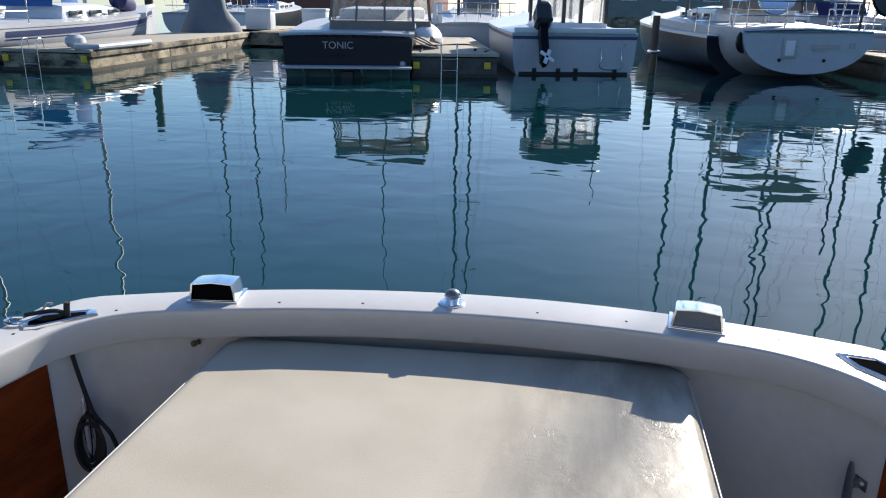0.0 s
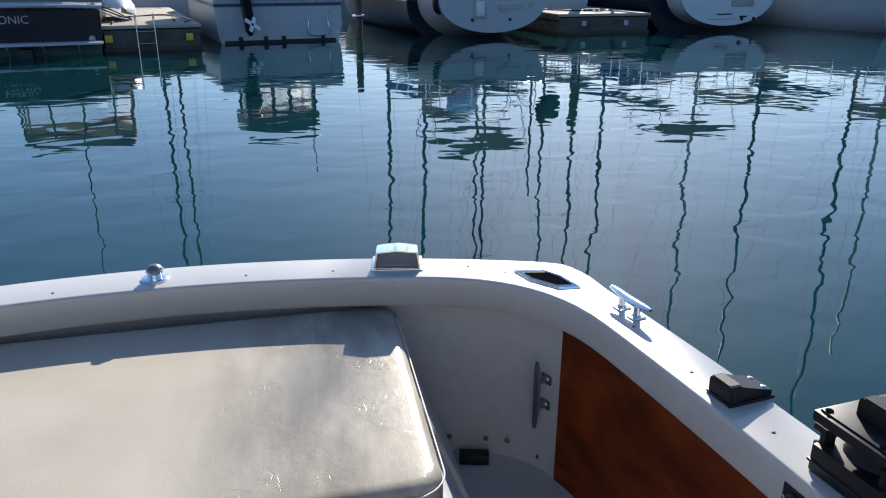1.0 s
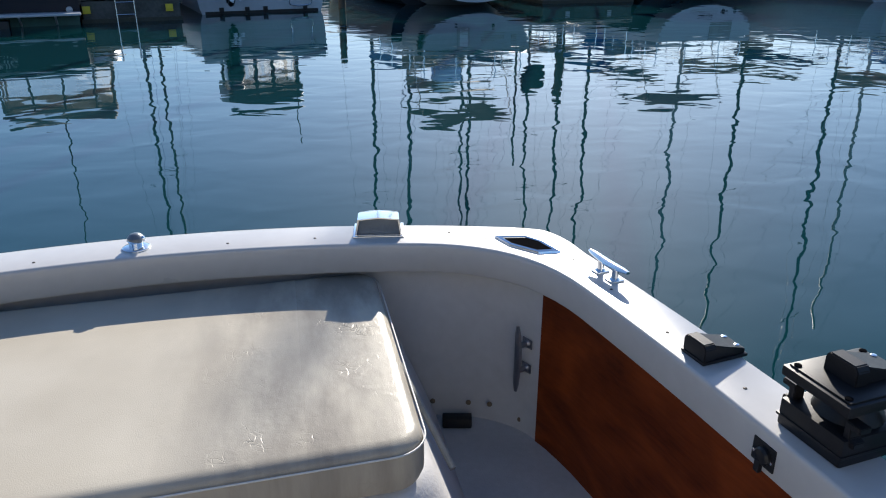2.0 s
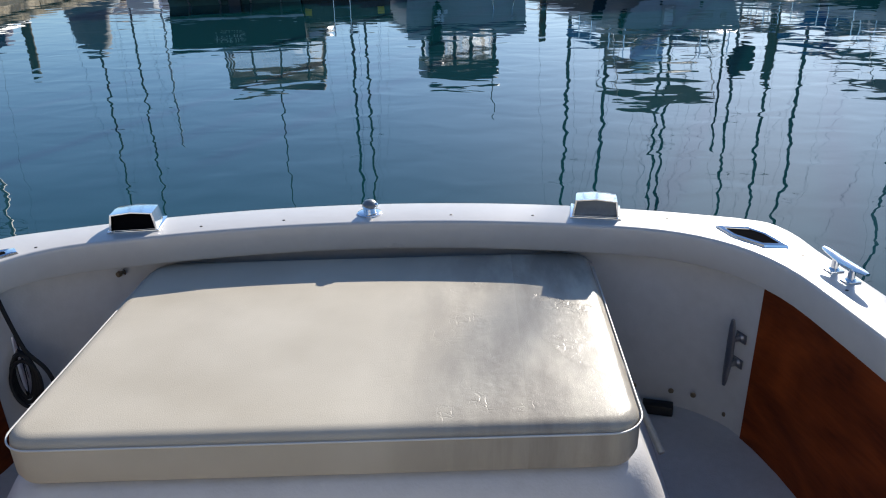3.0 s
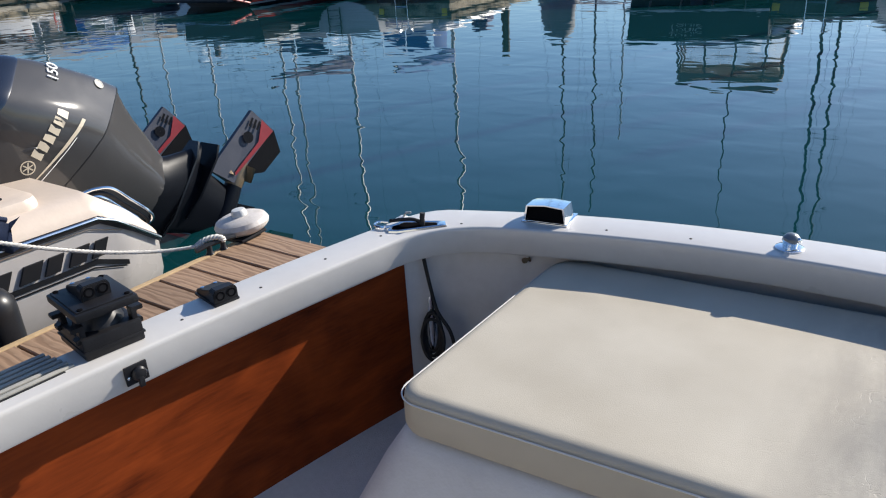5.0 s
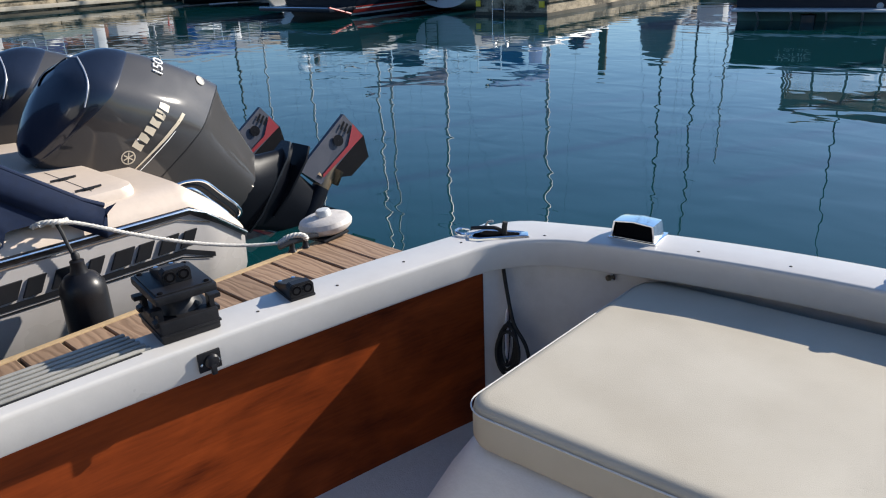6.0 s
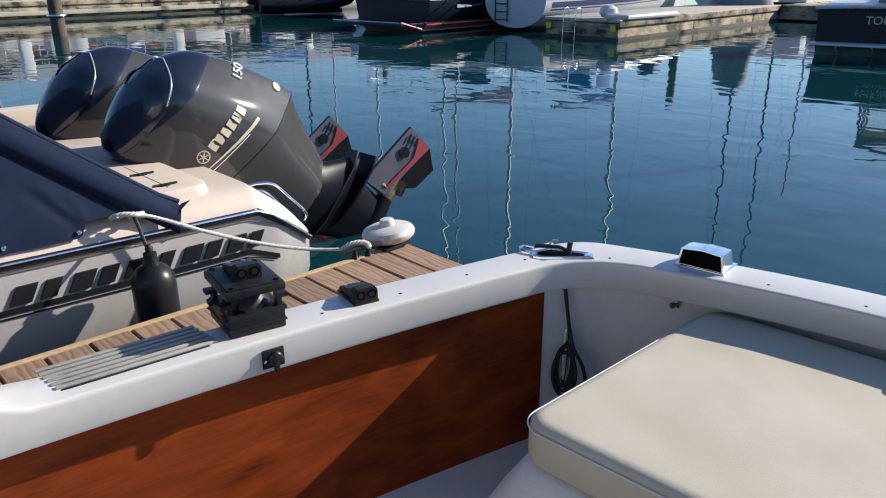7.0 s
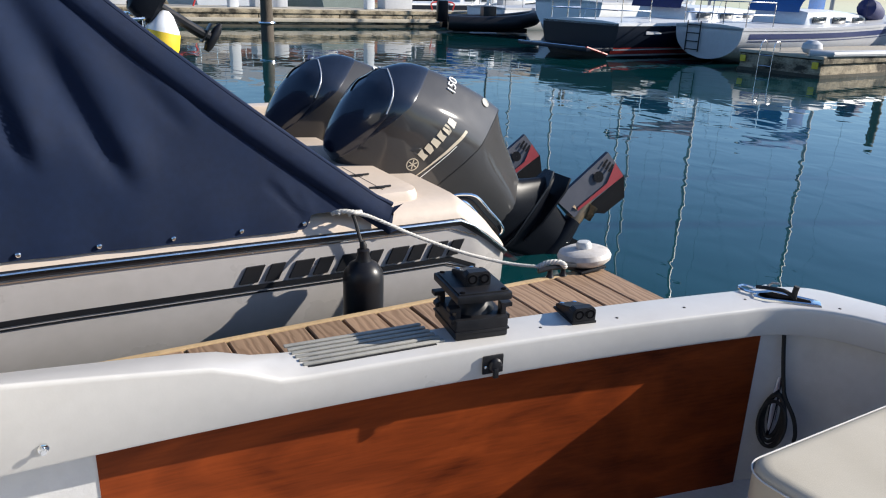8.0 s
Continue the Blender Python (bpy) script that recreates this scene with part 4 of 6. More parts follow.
def hull_ring(y, f):
    b, z = beam(y), rail_z(y)
    half = [(b * 0.30, -0.35), (b * 0.80, -0.12), (b * 0.93, 0.06), (b - 0.012, z * 0.55), (b - 0.002, z - 0.012)]
    return [Vector((x, y, zz)) for x, zz in half] + [Vector((-x, y, zz)) for x, zz in half[::-1]]


part("hull", loft([hull_ring(y, 0) for y in YS]), GREYHULL, boat)


def deck_ring(y):
    b, z = beam(y), rail_z(y)
    up = 0.092 - 0.30 * max(0, y - 1.95)
    half = [(b - 0.001, z + 0.002), (b - 0.010, z + 0.030), (b - 0.035, z + 0.072 * up / 0.092), (b - 0.075, z + up), (b - 0.14, z + up + 0.006), (b - 0.26, z + up + 0.008)]
    mid = [(b * 0.5, z + up + 0.01), (0, z + up + 0.012)]
    r = half + mid
    return [Vector((x, y, zz)) for x, zz in r] + [Vector((-x, y, zz)) for x, zz in r[::-1][1:]]


part("deck", loft([deck_ring(y) for y in YS]), CREAM, boat, "cream moulded deck with rounded quarters")


def hull_x(y, z):
    b, r = beam(y), rail_z(y)
    knots = [(-0.12, b * 0.80), (0.06, b * 0.93), (r * 0.55, b - 0.012), (r - 0.012, b - 0.002), (r + 0.1, b - 0.002)]
    for (za, xa), (zb, xb) in zip(knots, knots[1:]):
        if z <= zb:
            return xa + (xb - xa) * (z - za) / (zb - za)
    return b - 0.002


def side_band(dz0, dz1, off, y0=-5, y1=2.06, n=46, side=1, follow=True):
    rings = []
    for k in range(n + 1):
        y = y0 + (y1 - y0) * k / n
        r = rail_z(y)
        row = []
        for j in range(3):
            z = (r if follow else 0) + dz0 + (dz1 - dz0) * j / 2
            x = hull_x(y, z) + off
            row.append(Vector((side * x, y, z)))
        rings.append(row)
    return loft(rings, False)


for s in (1, -1):
    part("rub_rail", side_band(-0.020, 0.016, 0.016, side=s), BLACKSTRIPE, boat, "black rubber rub rail")
    part("rail_insert", tube([Vector((s * (beam(y) + 0.017), y, rail_z(y) + 0.004)) for y in [-5 + 7.06 * k / 90 for k in range(91)]], 0.0075, 8), ALU, boat, "bright rail insert")
    part("pinstripe", side_band(-0.036, -0.030, 0.006, side=s, y1=1.85), ALU, boat)
    part("stripe", side_band(-0.200, -0.176, 0.005, side=s, y1=1.86, follow=True), BLACKSTRIPE, boat, "black hull stripe")
    part("stripe", side_band(-0.216, -0.208, 0.005, side=s, y1=1.84, follow=True), BLACKSTRIPE, boat, "thin black hull stripe")

# raised dark blocks in place of the maker's lettering
LET_W = 0.098
for k in range(10):
    y = 0.70 + k * 0.106 + (0.03 if k > 4 else 0)
    sl = 0.036
    h0, h1 = 0.418 - 0.002 * k, 0.490 - 0.002 * k
    wide = LET_W * (0.80, 0.62, 0.86, 0.70)[k % 4]
    out = [(y, h0), (y + wide, h0), (y + wide + sl, h1), (y + sl, h1)]
    part("raised_mark", turned(prism(out, 0.010, "x", 0.0015), pose(1.163, 0, 0, 0, 0, 0)), BLACKSTRIPE, boat)

# lid, hinges, stern handle
lid = part("well_lid", loft([[Vector((x, y, z)) for x, y in rounded_rect(-0.95 + g, 1.075 - g, 1.02 + g, 1.60 - g * 0.5, 0.08)] for z, g in ((0.60, 0), (0.68, 0.0), (0.705, 0.012), (0.715, 0.05))]), CREAM, boat, "cream hatch lid with black hinges")
for xh in (0.755, 1.0):
    part("hinge", boxm(xh - 0.012, 1.395, 0.714, xh + 0.012, 1.435, 0.724, 0.003), RUBBER, lid)
    part("hinge_pin", tube([(xh, 1.36, 0.7215), (xh, 1.47, 0.7215)], 0.005, 8), RUBBER, lid)
part("lid_seam", boxm(0.55, 1.4135, 0.712, 1.03, 1.4165, 0.7165, 0.0008, 1), TIMBER, lid)
part("far_coaming", boxm(-1.13, 0.6, 0.66, -0.99, 1.78, 0.80, 0.03), CREAM, boat)
loop = curve_points([(0.96, 1.83, 0.625), (0.98, 1.88, 0.632), (1.00, 1.945, 0.618), (1.01, 2.02, 0.54), (1.02, 2.095, 0.455), (1.01, 2.105, 0.41), (0.99, 2.05, 0.38)], 8)
part("stern_rail", tube(loop, 0.008, 10), CHROME, boat, "stainless stern hand rail")
part("stern_rail", tube([p + Vector((-0.012, -0.022, -0.020)) for p in loop], 0.009, 10), RUBBER, boat, "black stern rail backing")
part("stern_rail", tube([p + Vector((-0.03, -0.040, -0.034)) for p in loop], 0.007, 10), CHROME, boat, "stainless stern hand rail")
part("cleat", tube([(1.08, 1.06, 0.678), (1.085, 1.10, 0.690), (1.085, 1.20, 0.690), (1.08, 1.24, 0.678)], 0.011, 10), CHROME, boat)
part("cleat_post", turned(lathe([(0.03, 0.0), (0.014, 0.012), (0.012, 0.04)], 14), pose(1.085, 1.15, 0.648)), CHROME, boat)

# navy cover: sloping aft curtain, side with hanging folds
cover = thing("boat_cover", "navy canvas cover stretched over the motorboat with snap studs", "boat cover", pose(MX, 0, 0))


def aft_edge(v):
    """Aft edge of the cover's side at height share v: y, z."""
    y0, z0, y1, z1 = 1.39, 0.668, -0.62, 2.42
    sag = 0.105 * math.sin(v * math.pi)
    return y0 + (y1 - y0) * v - sag, z0 + (z1 - z0) * v


# hanging pleats: top and foot (y, z), depth and half-width
PLEATS = ((0.09, 1.40, 0.335, 0.85, 0.024, 0.095), (-0.10, 1.36, 0.012, 0.945, 0.022, 0.075), (0.33, 1.375, 0.56, 1.05, 0.010, 0.08),
          (-0.45, 1.75, -0.16, 1.05, 0.022, 0.10), (0.86, 0.82, 1.00, 0.65, 0.006, 0.030), (0.955, 0.78, 1.015, 0.65, 0.005, 0.025))


def pleat(y, z):
    """How far the canvas stands out at a place on the cover's side: a groove with a ridge aft of it, fading towards its foot."""
    out = 0.0
    for ya, za, yb, zb, depth, wide in PLEATS:
        ly, lz = yb - ya, zb - za
        n = math.hypot(ly, lz)
        t = ((y - ya) * ly + (z - za) * lz) / (n * n)
        d = ((y - ya) * -lz + (z - za) * ly) / n
        w = wide * (1.25 - 0.6 * max(0.0, min(1.0, t)))
        fade = smooth01((1.08 - t) * 2.6) * (1 if n > 0.3 else smooth01((t + 0.25) * 3))
        out += depth * fade * (0.9 * math.exp(-((d - 0.9 * w) / w) ** 2) - math.exp(-((d + 0.1 * w) / (0.55 * w)) ** 2))
    return out


def side_point(u, v, s=1):
    ya, za = aft_edge(v)
    y = ya + (-5.0 - ya) * u
    z0 = 0.622 + 0.022 * smooth01((0.9 - y) / 1.2) + 0.062 * smooth01((y - 0.99) / 0.03)
    z = max(za, z0) if v > 0.001 else z0
    lean = 1.172 - 0.30 * v ** 1.3
    d = (1 - u) * 6.0
    fold = pleat(y, z) * smooth01(u * 14) + 0.006 * math.sin(6.5 * (y + 1.15 * z)) * smooth01(v * 4) * smooth01(u * 10) + 0.002 * math.sin(23 * y) * smooth01(u * 8) * math.exp(-v * 7)
    return Vector((s * (lean + fold), y, z))


NU, NV = 220, 120
part("side_panel", loft([[side_point((i / NU) ** 1.4, j / NV) for j in range(NV + 1)] for i in range(NU + 1)], False), NAVYCANVAS, cover, "", 80)
part("side_panel", loft([[side_point((i / NU) ** 1.4, j / NV, -1) for j in range(NV + 1)] for i in range(0, NU + 1, 3)], False), NAVYCANVAS, cover, "", 80)
rings = []
for j in range(NV + 1):
    v = j / NV
    row = []
    for k in range(25):
        s = 1 - 2 * k / 24
        p = side_point(0, v, 1)
        sag = 0.03 * (1 - s * s) * math.sin(v * math.pi) + 0.008 * math.sin(9 * s + 5 * v)
        row.append(Vector((p.x * s, p.y - sag, p.z - sag)))
    rings.append(row)
part("aft_curtain", loft(rings, False), NAVYCANVAS, cover, "", 80)
part("roof_panel", loft([[Vector((s * 0.885, y, 2.44 + 0.06 * (1 - s * s))) for s in [1 - 2 * k / 12 for k in range(13)]] for y in (-0.62, -2, -3.5, -5)], False), NAVYCANVAS, cover, "", 80)
seam = [side_point(0, j / 30) for j in range(31)]
part("edge_seam", tube([p + Vector((0.004, 0.0, 0.004)) for p in seam], 0.011, 10), NAVYCANVAS, cover, "rolled canvas seam")
# broad doubled hem along the aft edge, its free end ragged over the deck
hem = []
for k in range(49):
    g = -0.07 + 1.07 * k / 48
    y, z = aft_edge(max(g, 0.0))
    drop = 0.112 + 0.01 * math.sin(7 * g)
    if g < 0:
        y, z = y - g * 0.30, z - g * 0.2
    p = Vector((1.180 - 0.30 * max(g, 0) ** 1.3, y, z))
    rag = 0.03 * (g < -0.055) + 0.02 * (-0.055 <= g < -0.03)
    hem.append([p + Vector((0.004, rag, 0.006)), p + Vector((0.020, -0.012 - rag * 0.7, -drop * 0.30)), p + Vector((0.024, -0.02 - rag, -drop * 0.62)), p + Vector((0.015, -0.02 + rag, -drop)), p + Vector((0.006, -0.02, -drop - 0.004))])
part("hem", loft(hem, False), NAVYCANVAS, cover, "broad doubled canvas hem", 60)
for k in range(10):
    y = 0.985 - 0.262 * k
    st = turned(lathe([(0.0095, 0), (0.0095, 0.003), (0.006, 0.007), (0.002, 0.008)], 14), pose(1.174, y, 0.648 + 0.018 * smooth01((0.9 - y) / 1.2), 0, 90, 0))
    part("snap_stud", st, CHROME, cover, "chrome snap stud")

# ---- twin outboards, tilted up ----
TILT = 52.0


def eng(u, v, x=0.0):
    """Engine axes: u up along the engine, v aft, x across; tilted forward about the mount."""
    t = radians(TILT)
    return Vector((x, -math.sin(t) * u + math.cos(t) * v, math.cos(t) * u + math.sin(t) * v))


def blob_ring(u_of, v0, v1, w, n=36, power=3.0, front=0.82, rear=0.30):
    """One level of the cowl: a rounded box from v0 (front) to v1 (rear), half-width w."""
    out = []
    c, h = (v0 + v1) / 2, (v1 - v0) / 2
    for k in range(n):
        a = 2 * math.pi * k / n
        ca, sa = math.cos(a), math.sin(a)
        v = c + h * math.copysign(abs(ca) ** (2 / power), ca)
        x = w * math.copysign(abs(sa) ** (2 / power), sa)
        f = (v - v0) / (v1 - v0)
        x *= front + (1 - front) * smooth01(f * 1.6) if f < 0.6 else 1 - rear * smooth01((f - 0.6) / 0.4)
        out.append(eng(u_of(v), v, x))
    return out


def skin(ob):
    return BVHTree.FromPolygons([v.co for v in ob.data.vertices], [tuple(q.vertices) for q in ob.data.polygons])


def outboard(x, y, z, label):
    o = thing("outboard_motor", label, "outboard motor", pose(x, y, z), "twin outboard motors")
    split = lambda v: -0.128 - 0.24 * v
    TAPER = 0.22

    def bluntness(U):
        return 3.6 - 1.2 * smooth01((U - 0.22) / 0.3)

    def nose(U):
        return 0.74 - 0.16 * smooth01((U - 0.10) / 0.3)

    def level(U, v0, v1, w, slope=TAPER, n=64):
        return blob_ring(lambda v: U - slope * v, v0, v1, w, n, bluntness(U), nose(U), 0.48)

    def knots(table, U):
        """Front, rear and half-width of the cowl at a level, from a short table."""
        for p, q in zip(table, table[1:]):
            if U <= q[0]:
                f = (U - p[0]) / (q[0] - p[0])
                return [x + (y - x) * f for x, y in zip(p[1:], q[1:])]
        return list(table[-1][1:])

    CROWN = ((-0.128, -0.385, 0.452, 0.236), (0.0, -0.385, 0.440, 0.246), (0.10, -0.38, 0.418, 0.249), (0.19, -0.372, 0.396, 0.249), (0.28, -0.358, 0.370, 0.245), (0.345, -0.338, 0.344, 0.238))
    CAP_TOP = ((0.345, -0.338, 0.344, 0.238), (0.385, -0.315, 0.332, 0.230), (0.42, -0.280, 0.312, 0.216), (0.45, -0.235, 0.284, 0.196), (0.475, -0.185, 0.25, 0.170), (0.495, -0.135, 0.215, 0.140), (0.512, -0.08, 0.18, 0.105), (0.524, -0.025, 0.145, 0.066), (0.530, 0.02, 0.10, 0.028))
    rings = [level(-0.128, -0.378, 0.446, 0.230, 0.24)] + [level(*c, 0.24 if k == 0 else TAPER) for k, c in enumerate(CROWN)]
    cowl = part("cowling", loft(rings, True, False), COWL, o, "charcoal grey metallic cowling")
    part("rear_scoop", loft([level(0.343, -0.341, 0.347, 0.241), level(0.352, -0.339, 0.347, 0.240)] + [level(*c) for c in CAP_TOP[1:]]), COWLTOP, o, "glossy black-blue scoop behind the front hood")
    # front hood: a shell over the crown that ends in a bright lip
    shell, lip_r, lip_l = [], [], []
    for k in range(17):
        U = 0.347 + 0.181 * k / 16
        v0, v1, w = knots(CAP_TOP, U)
        out = 0.011 * smooth01((U - 0.335) / 0.05) * (1 - 0.25 * k / 16)
        v0, w = v0 - out, w + out
        c, h = (v0 + v1) / 2, (v1 - v0) / 2
        vl = -0.015 + 2.1 * (U - 0.392) if U > 0.392 else -0.015 - 5.0 * (0.392 - U)
        pw, fr = bluntness(U), nose(U)
        ca = max(-0.96, min(0.96, (vl - c) / h))
        a0 = math.acos(math.copysign(abs(ca) ** (pw / 2), ca))
        row = []
        for j in range(33):
            a = a0 + (2 * math.pi - 2 * a0) * j / 32
            cs, sn = math.cos(a), math.sin(a)
            v = c + h * math.copysign(abs(cs) ** (2 / pw), cs)
            x = w * math.copysign(abs(sn) ** (2 / pw), sn)
            f = (v - v0) / (v1 - v0)
            x *= fr + (1 - fr) * smooth01(f * 1.6) if f < 0.6 else 1 - 0.48 * smooth01((f - 0.6) / 0.4)
            row.append(eng(U - TAPER * v + out * 0.8, v, x))
        tuck = eng(-0.012, -0.006, 0)
        shell.append([row[0] + tuck] + row + [row[-1] + tuck])
        if U > 0.385:
            lip_r.append(row[0])
            lip_l.append(row[-1])
    part("front_hood", loft(shell, False), COWLTOP, o, "glossy black-blue front intake hood", 60)
    part("hood_lip", tube(lip_r[:-2] + lip_l[:-2][::-1], 0.0042, 8), LIPMETAL, o, "thin bright edge of the hood")
    skin_cowl = skin(cowl)
    # lower apron
    ap = []
    for U, v0, v1, w, sl in ((-0.134, -0.376, 0.442, 0.228, 0.24), (-0.16, -0.375, 0.430, 0.226, 0.235), (-0.24, -0.37, 0.392, 0.215, 0.19), (-0.36, -0.33, 0.345, 0.190, 0.13), (-0.50, -0.27, 0.298, 0.158, 0.07), (-0.60, -0.23, 0.258, 0.132, 0.03), (-0.68, -0.20, 0.225, 0.112, 0.0), (-0.715, -0.19, 0.205, 0.10, 0.0)):
        ap.append(blob_ring(lambda v, U=U, sl=sl: U - sl * v, v0, v1, w, 48, 3.6 - 1.2 * smooth01((-0.1 - U) / 0.5), 0.74, 0.48))
    part("lower_apron", loft(ap), COWL, o, "charcoal lower apron")
    seam_ring = blob_ring(lambda v: split(v) - 0.003, -0.381, 0.447, 0.2315, 64, bluntness(0), nose(0), 0.48)
    part("split_seam", tube(seam_ring + seam_ring[:1], 0.006, 6), RUBBER, o)
    # leg and gearcase
    leg = []
    for u, v0, v1, w in ((-0.62, -0.24, 0.20, 0.115), (-0.70, -0.24, 0.24, 0.11), (-0.78, -0.22, 0.30, 0.095), (-0.86, -0.19, 0.36, 0.08), (-0.90, -0.17, 0.40, 0.07), (-0.93, -0.16, 0.30, 0.06), (-1.05, -0.12, 0.26, 0.05), (-1.18, -0.11, 0.24, 0.05)):
        leg.append(blob_ring(lambda v, u=u: u, v0, v1, w, 24, 2.2, 0.6))
    part("leg", loft(leg), LEG, o, "dark glossy leg")
    for u0, a0, a1, wd in ((-0.845, -0.20, 0.40, 0.082),):
        part("splash_rib", loft([[eng(u0 - dz, v, x) for v, x in ((a0, wd * 0.5), (a0 + 0.12, wd), (a1 - 0.10, wd), (a1, wd * 0.5), (a1, -wd * 0.5), (a1 - 0.10, -wd), (a0 + 0.12, -wd), (a0, -wd * 0.5))] for dz in (0, 0.012)]), LEGRIB, o)
    part("anti_ventilation_plate", loft([[eng(-0.955 - dz, v, x) for v, x in ((-0.05, 0.05), (0.10, 0.095), (0.34, 0.11), (0.43, 0.08), (0.43, -0.08), (0.34, -0.11), (0.10, -0.095), (-0.05, -0.05))] for dz in (0, 0.014)]), LEG, o)
    gear = []
    for v, r in ((-0.24, 0.008), (-0.21, 0.03), (-0.14, 0.055), (-0.02, 0.068), (0.12, 0.068), (0.22, 0.06), (0.26, 0.055)):
        gear.append([eng(-1.24 + r * math.sin(k * math.pi / 8), v, r * math.cos(k * math.pi / 8)) for k in range(16)])
    part("gearcase", loft(gear), LEG, o, "torpedo gearcase")
    part("skeg", loft([[eng(u, v, x) for u, v in ((-1.28, -0.12), (-1.28, 0.16), (-1.50, 0.20), (-1.52, 0.10))] for x in (-0.009, 0.009)]), LEG, o)
    hub = []
    for v, r in ((0.26, 0.055), (0.30, 0.058), (0.40, 0.052), (0.46, 0.048), (0.462, 0.036), (0.40, 0.034)):
        hub.append([eng(-1.24 + r * math.sin(k * math.pi / 8), v, r * math.cos(k * math.pi / 8)) for k in range(16)])
    part("propeller_hub", loft(hub), BRONZE, o, "tarnished metal propeller hub")
    for k in range(3):
        w0 = radians(200 + 120 * k)
        blade = []
        for r in (0.05, 0.07, 0.09, 0.10):
            ch = 0.05 if r < 0.095 else 0.02
            row = []
            for g in (-1, 0, 1):
                w = w0 + g * ch / r * 0.7
                row.append(eng(-1.24 + r * math.sin(w), 0.36 + g * 0.045, r * math.cos(w)))
            blade.append(row)
        part("blade", loft(blade, False), BRONZE, o)
    # printed flared cover over the upper propeller blades
    def cov(pts, x0, x1):
        return loft([[eng(u, v, x) for (u, v), x in zip(pts, x0)], [eng(u, v, x) for (u, v), x in zip(pts, x1)]])
    cover_top = [(-1.02, 0.28), (-1.16, 0.745), (-1.335, 0.695), (-1.20, 0.27)]
    part("blade_cover", cov(cover_top, (0.012, 0.014, 0.066, 0.045), (-0.012, -0.014, -0.066, -0.045)), COVERGREY, o, "grey printed propeller cover")
    cover_low = [(-1.205, 0.272), (-1.34, 0.695), (-1.50, 0.605), (-1.43, 0.43), (-1.32, 0.37), (-1.27, 0.29)]
    part("blade_cover", cov(cover_low, (0.044, 0.065, 0.02, 0.018, 0.018, 0.03), (-0.044, -0.065, -0.02, -0.018, -0.018, -0.03)), COVERBLK, o, "black lower half of the propeller cover")
    for s in (1, -1):
        def face(u, v, off):
            # on the flank of the cover's upper half
            f = (v - 0.28) / 0.44
            top, ridge = -1.02 - 0.132 * f, -1.20 - 0.130 * f
            g = max(0.0, min(1.0, (top - u) / (top - ridge)))
            x = 0.013 + g * (0.032 + 0.021 * f) + off
            return eng(u, v, s * x)
        stripe = [[face(-1.178 - 0.118 * f, 0.33 + 0.355 * f, 0.006) for f in (0, 0.35, 0.7, 1.0)], [face(-1.19 - 0.142 * f, 0.315 + 0.37 * f, 0.007) for f in (0, 0.35, 0.7, 1.0)]]
        stripe[0][3] = face(-1.235, 0.72, 0.006)
        part("stripe", loft(stripe, False), COVERRED, o, "red printed stripe")
        c0 = (-1.185, 0.575)
        part("disc", loft([[face(c0[0] + r * math.cos(w), c0[1] + r * math.sin(w), 0.008) for w in [k * math.pi / 10 for k in range(20)]] for r in (0.036, 0.002)], True, False), COVERBLK, o)
        for k in range(3):
            u0 = -1.165 - 0.026 * k
            part("bar", loft([[face(u0, 0.645, 0.008), face(u0 - 0.003, 0.705, 0.008)], [face(u0 - 0.014, 0.643, 0.008), face(u0 - 0.017, 0.702, 0.008)]], False), COVERBLK, o)
    # decals: pale blocks, a round badge, a stripe and the power figure
    def flank(u, v, off=0.003):
        hit = skin_cowl.ray_cast(eng(u, v, 1.0), Vector((-1, 0, 0)))[0]
        return hit + Vector((off, 0, 0))
    base = lambda v: 0.088 - 0.15 * v
    for k in range(6):
        v = -0.080 + 0.046 * k
        rows = []
        for f in (0.0, 0.5, 1.0):
            rows.append([flank(base(v) - 0.026 + 0.054 * f, v + 0.004 * f), flank(base(v) - 0.026 + 0.054 * f, v + (0.035, 0.028, 0.037)[(k + int(2 * f)) % 3] + 0.004 * f)])
        part("decal_block", loft(rows, False), DECAL, o, "", 0)
    part("badge_ring", loft([[flank(0.112 + r * math.cos(w), -0.132 + r * math.sin(w)) for w in [k * math.pi / 12 for k in range(24)]] for r in (0.035, 0.029)], True, False), DECAL, o, "pale round badge")
    for k in range(3):
        w = math.pi * k / 3
        part("badge_spoke", loft([[flank(0.112 + 0.026 * math.cos(w) + d * math.sin(w), -0.132 + 0.026 * math.sin(w) - d * math.cos(w), 0.004) for d in (-0.003, 0.003)], [flank(0.112 - 0.026 * math.cos(w) + d * math.sin(w), -0.132 - 0.026 * math.sin(w) - d * math.cos(w), 0.004) for d in (-0.003, 0.003)]], False), DECAL, o)
    low = lambda v: 0.014 - 0.235 * v
    part("decal_stripe", loft([[flank(low(v) - 0.002 * smooth01((v + 0.3) * 3), v), flank(low(v) - 0.018 * smooth01((v + 0.3) * 2.2) - 0.003, v)] for v in [-0.27 + 0.46 * k / 14 for k in range(15)]], False), DECAL, o, "pale gold stripe")
    part("decal_stripe", loft([[flank(low(v) - 0.027, v), flank(low(v) - 0.031, v)] for v in [-0.27 + 0.36 * k / 12 for k in range(13)]], False), DECALW, o)
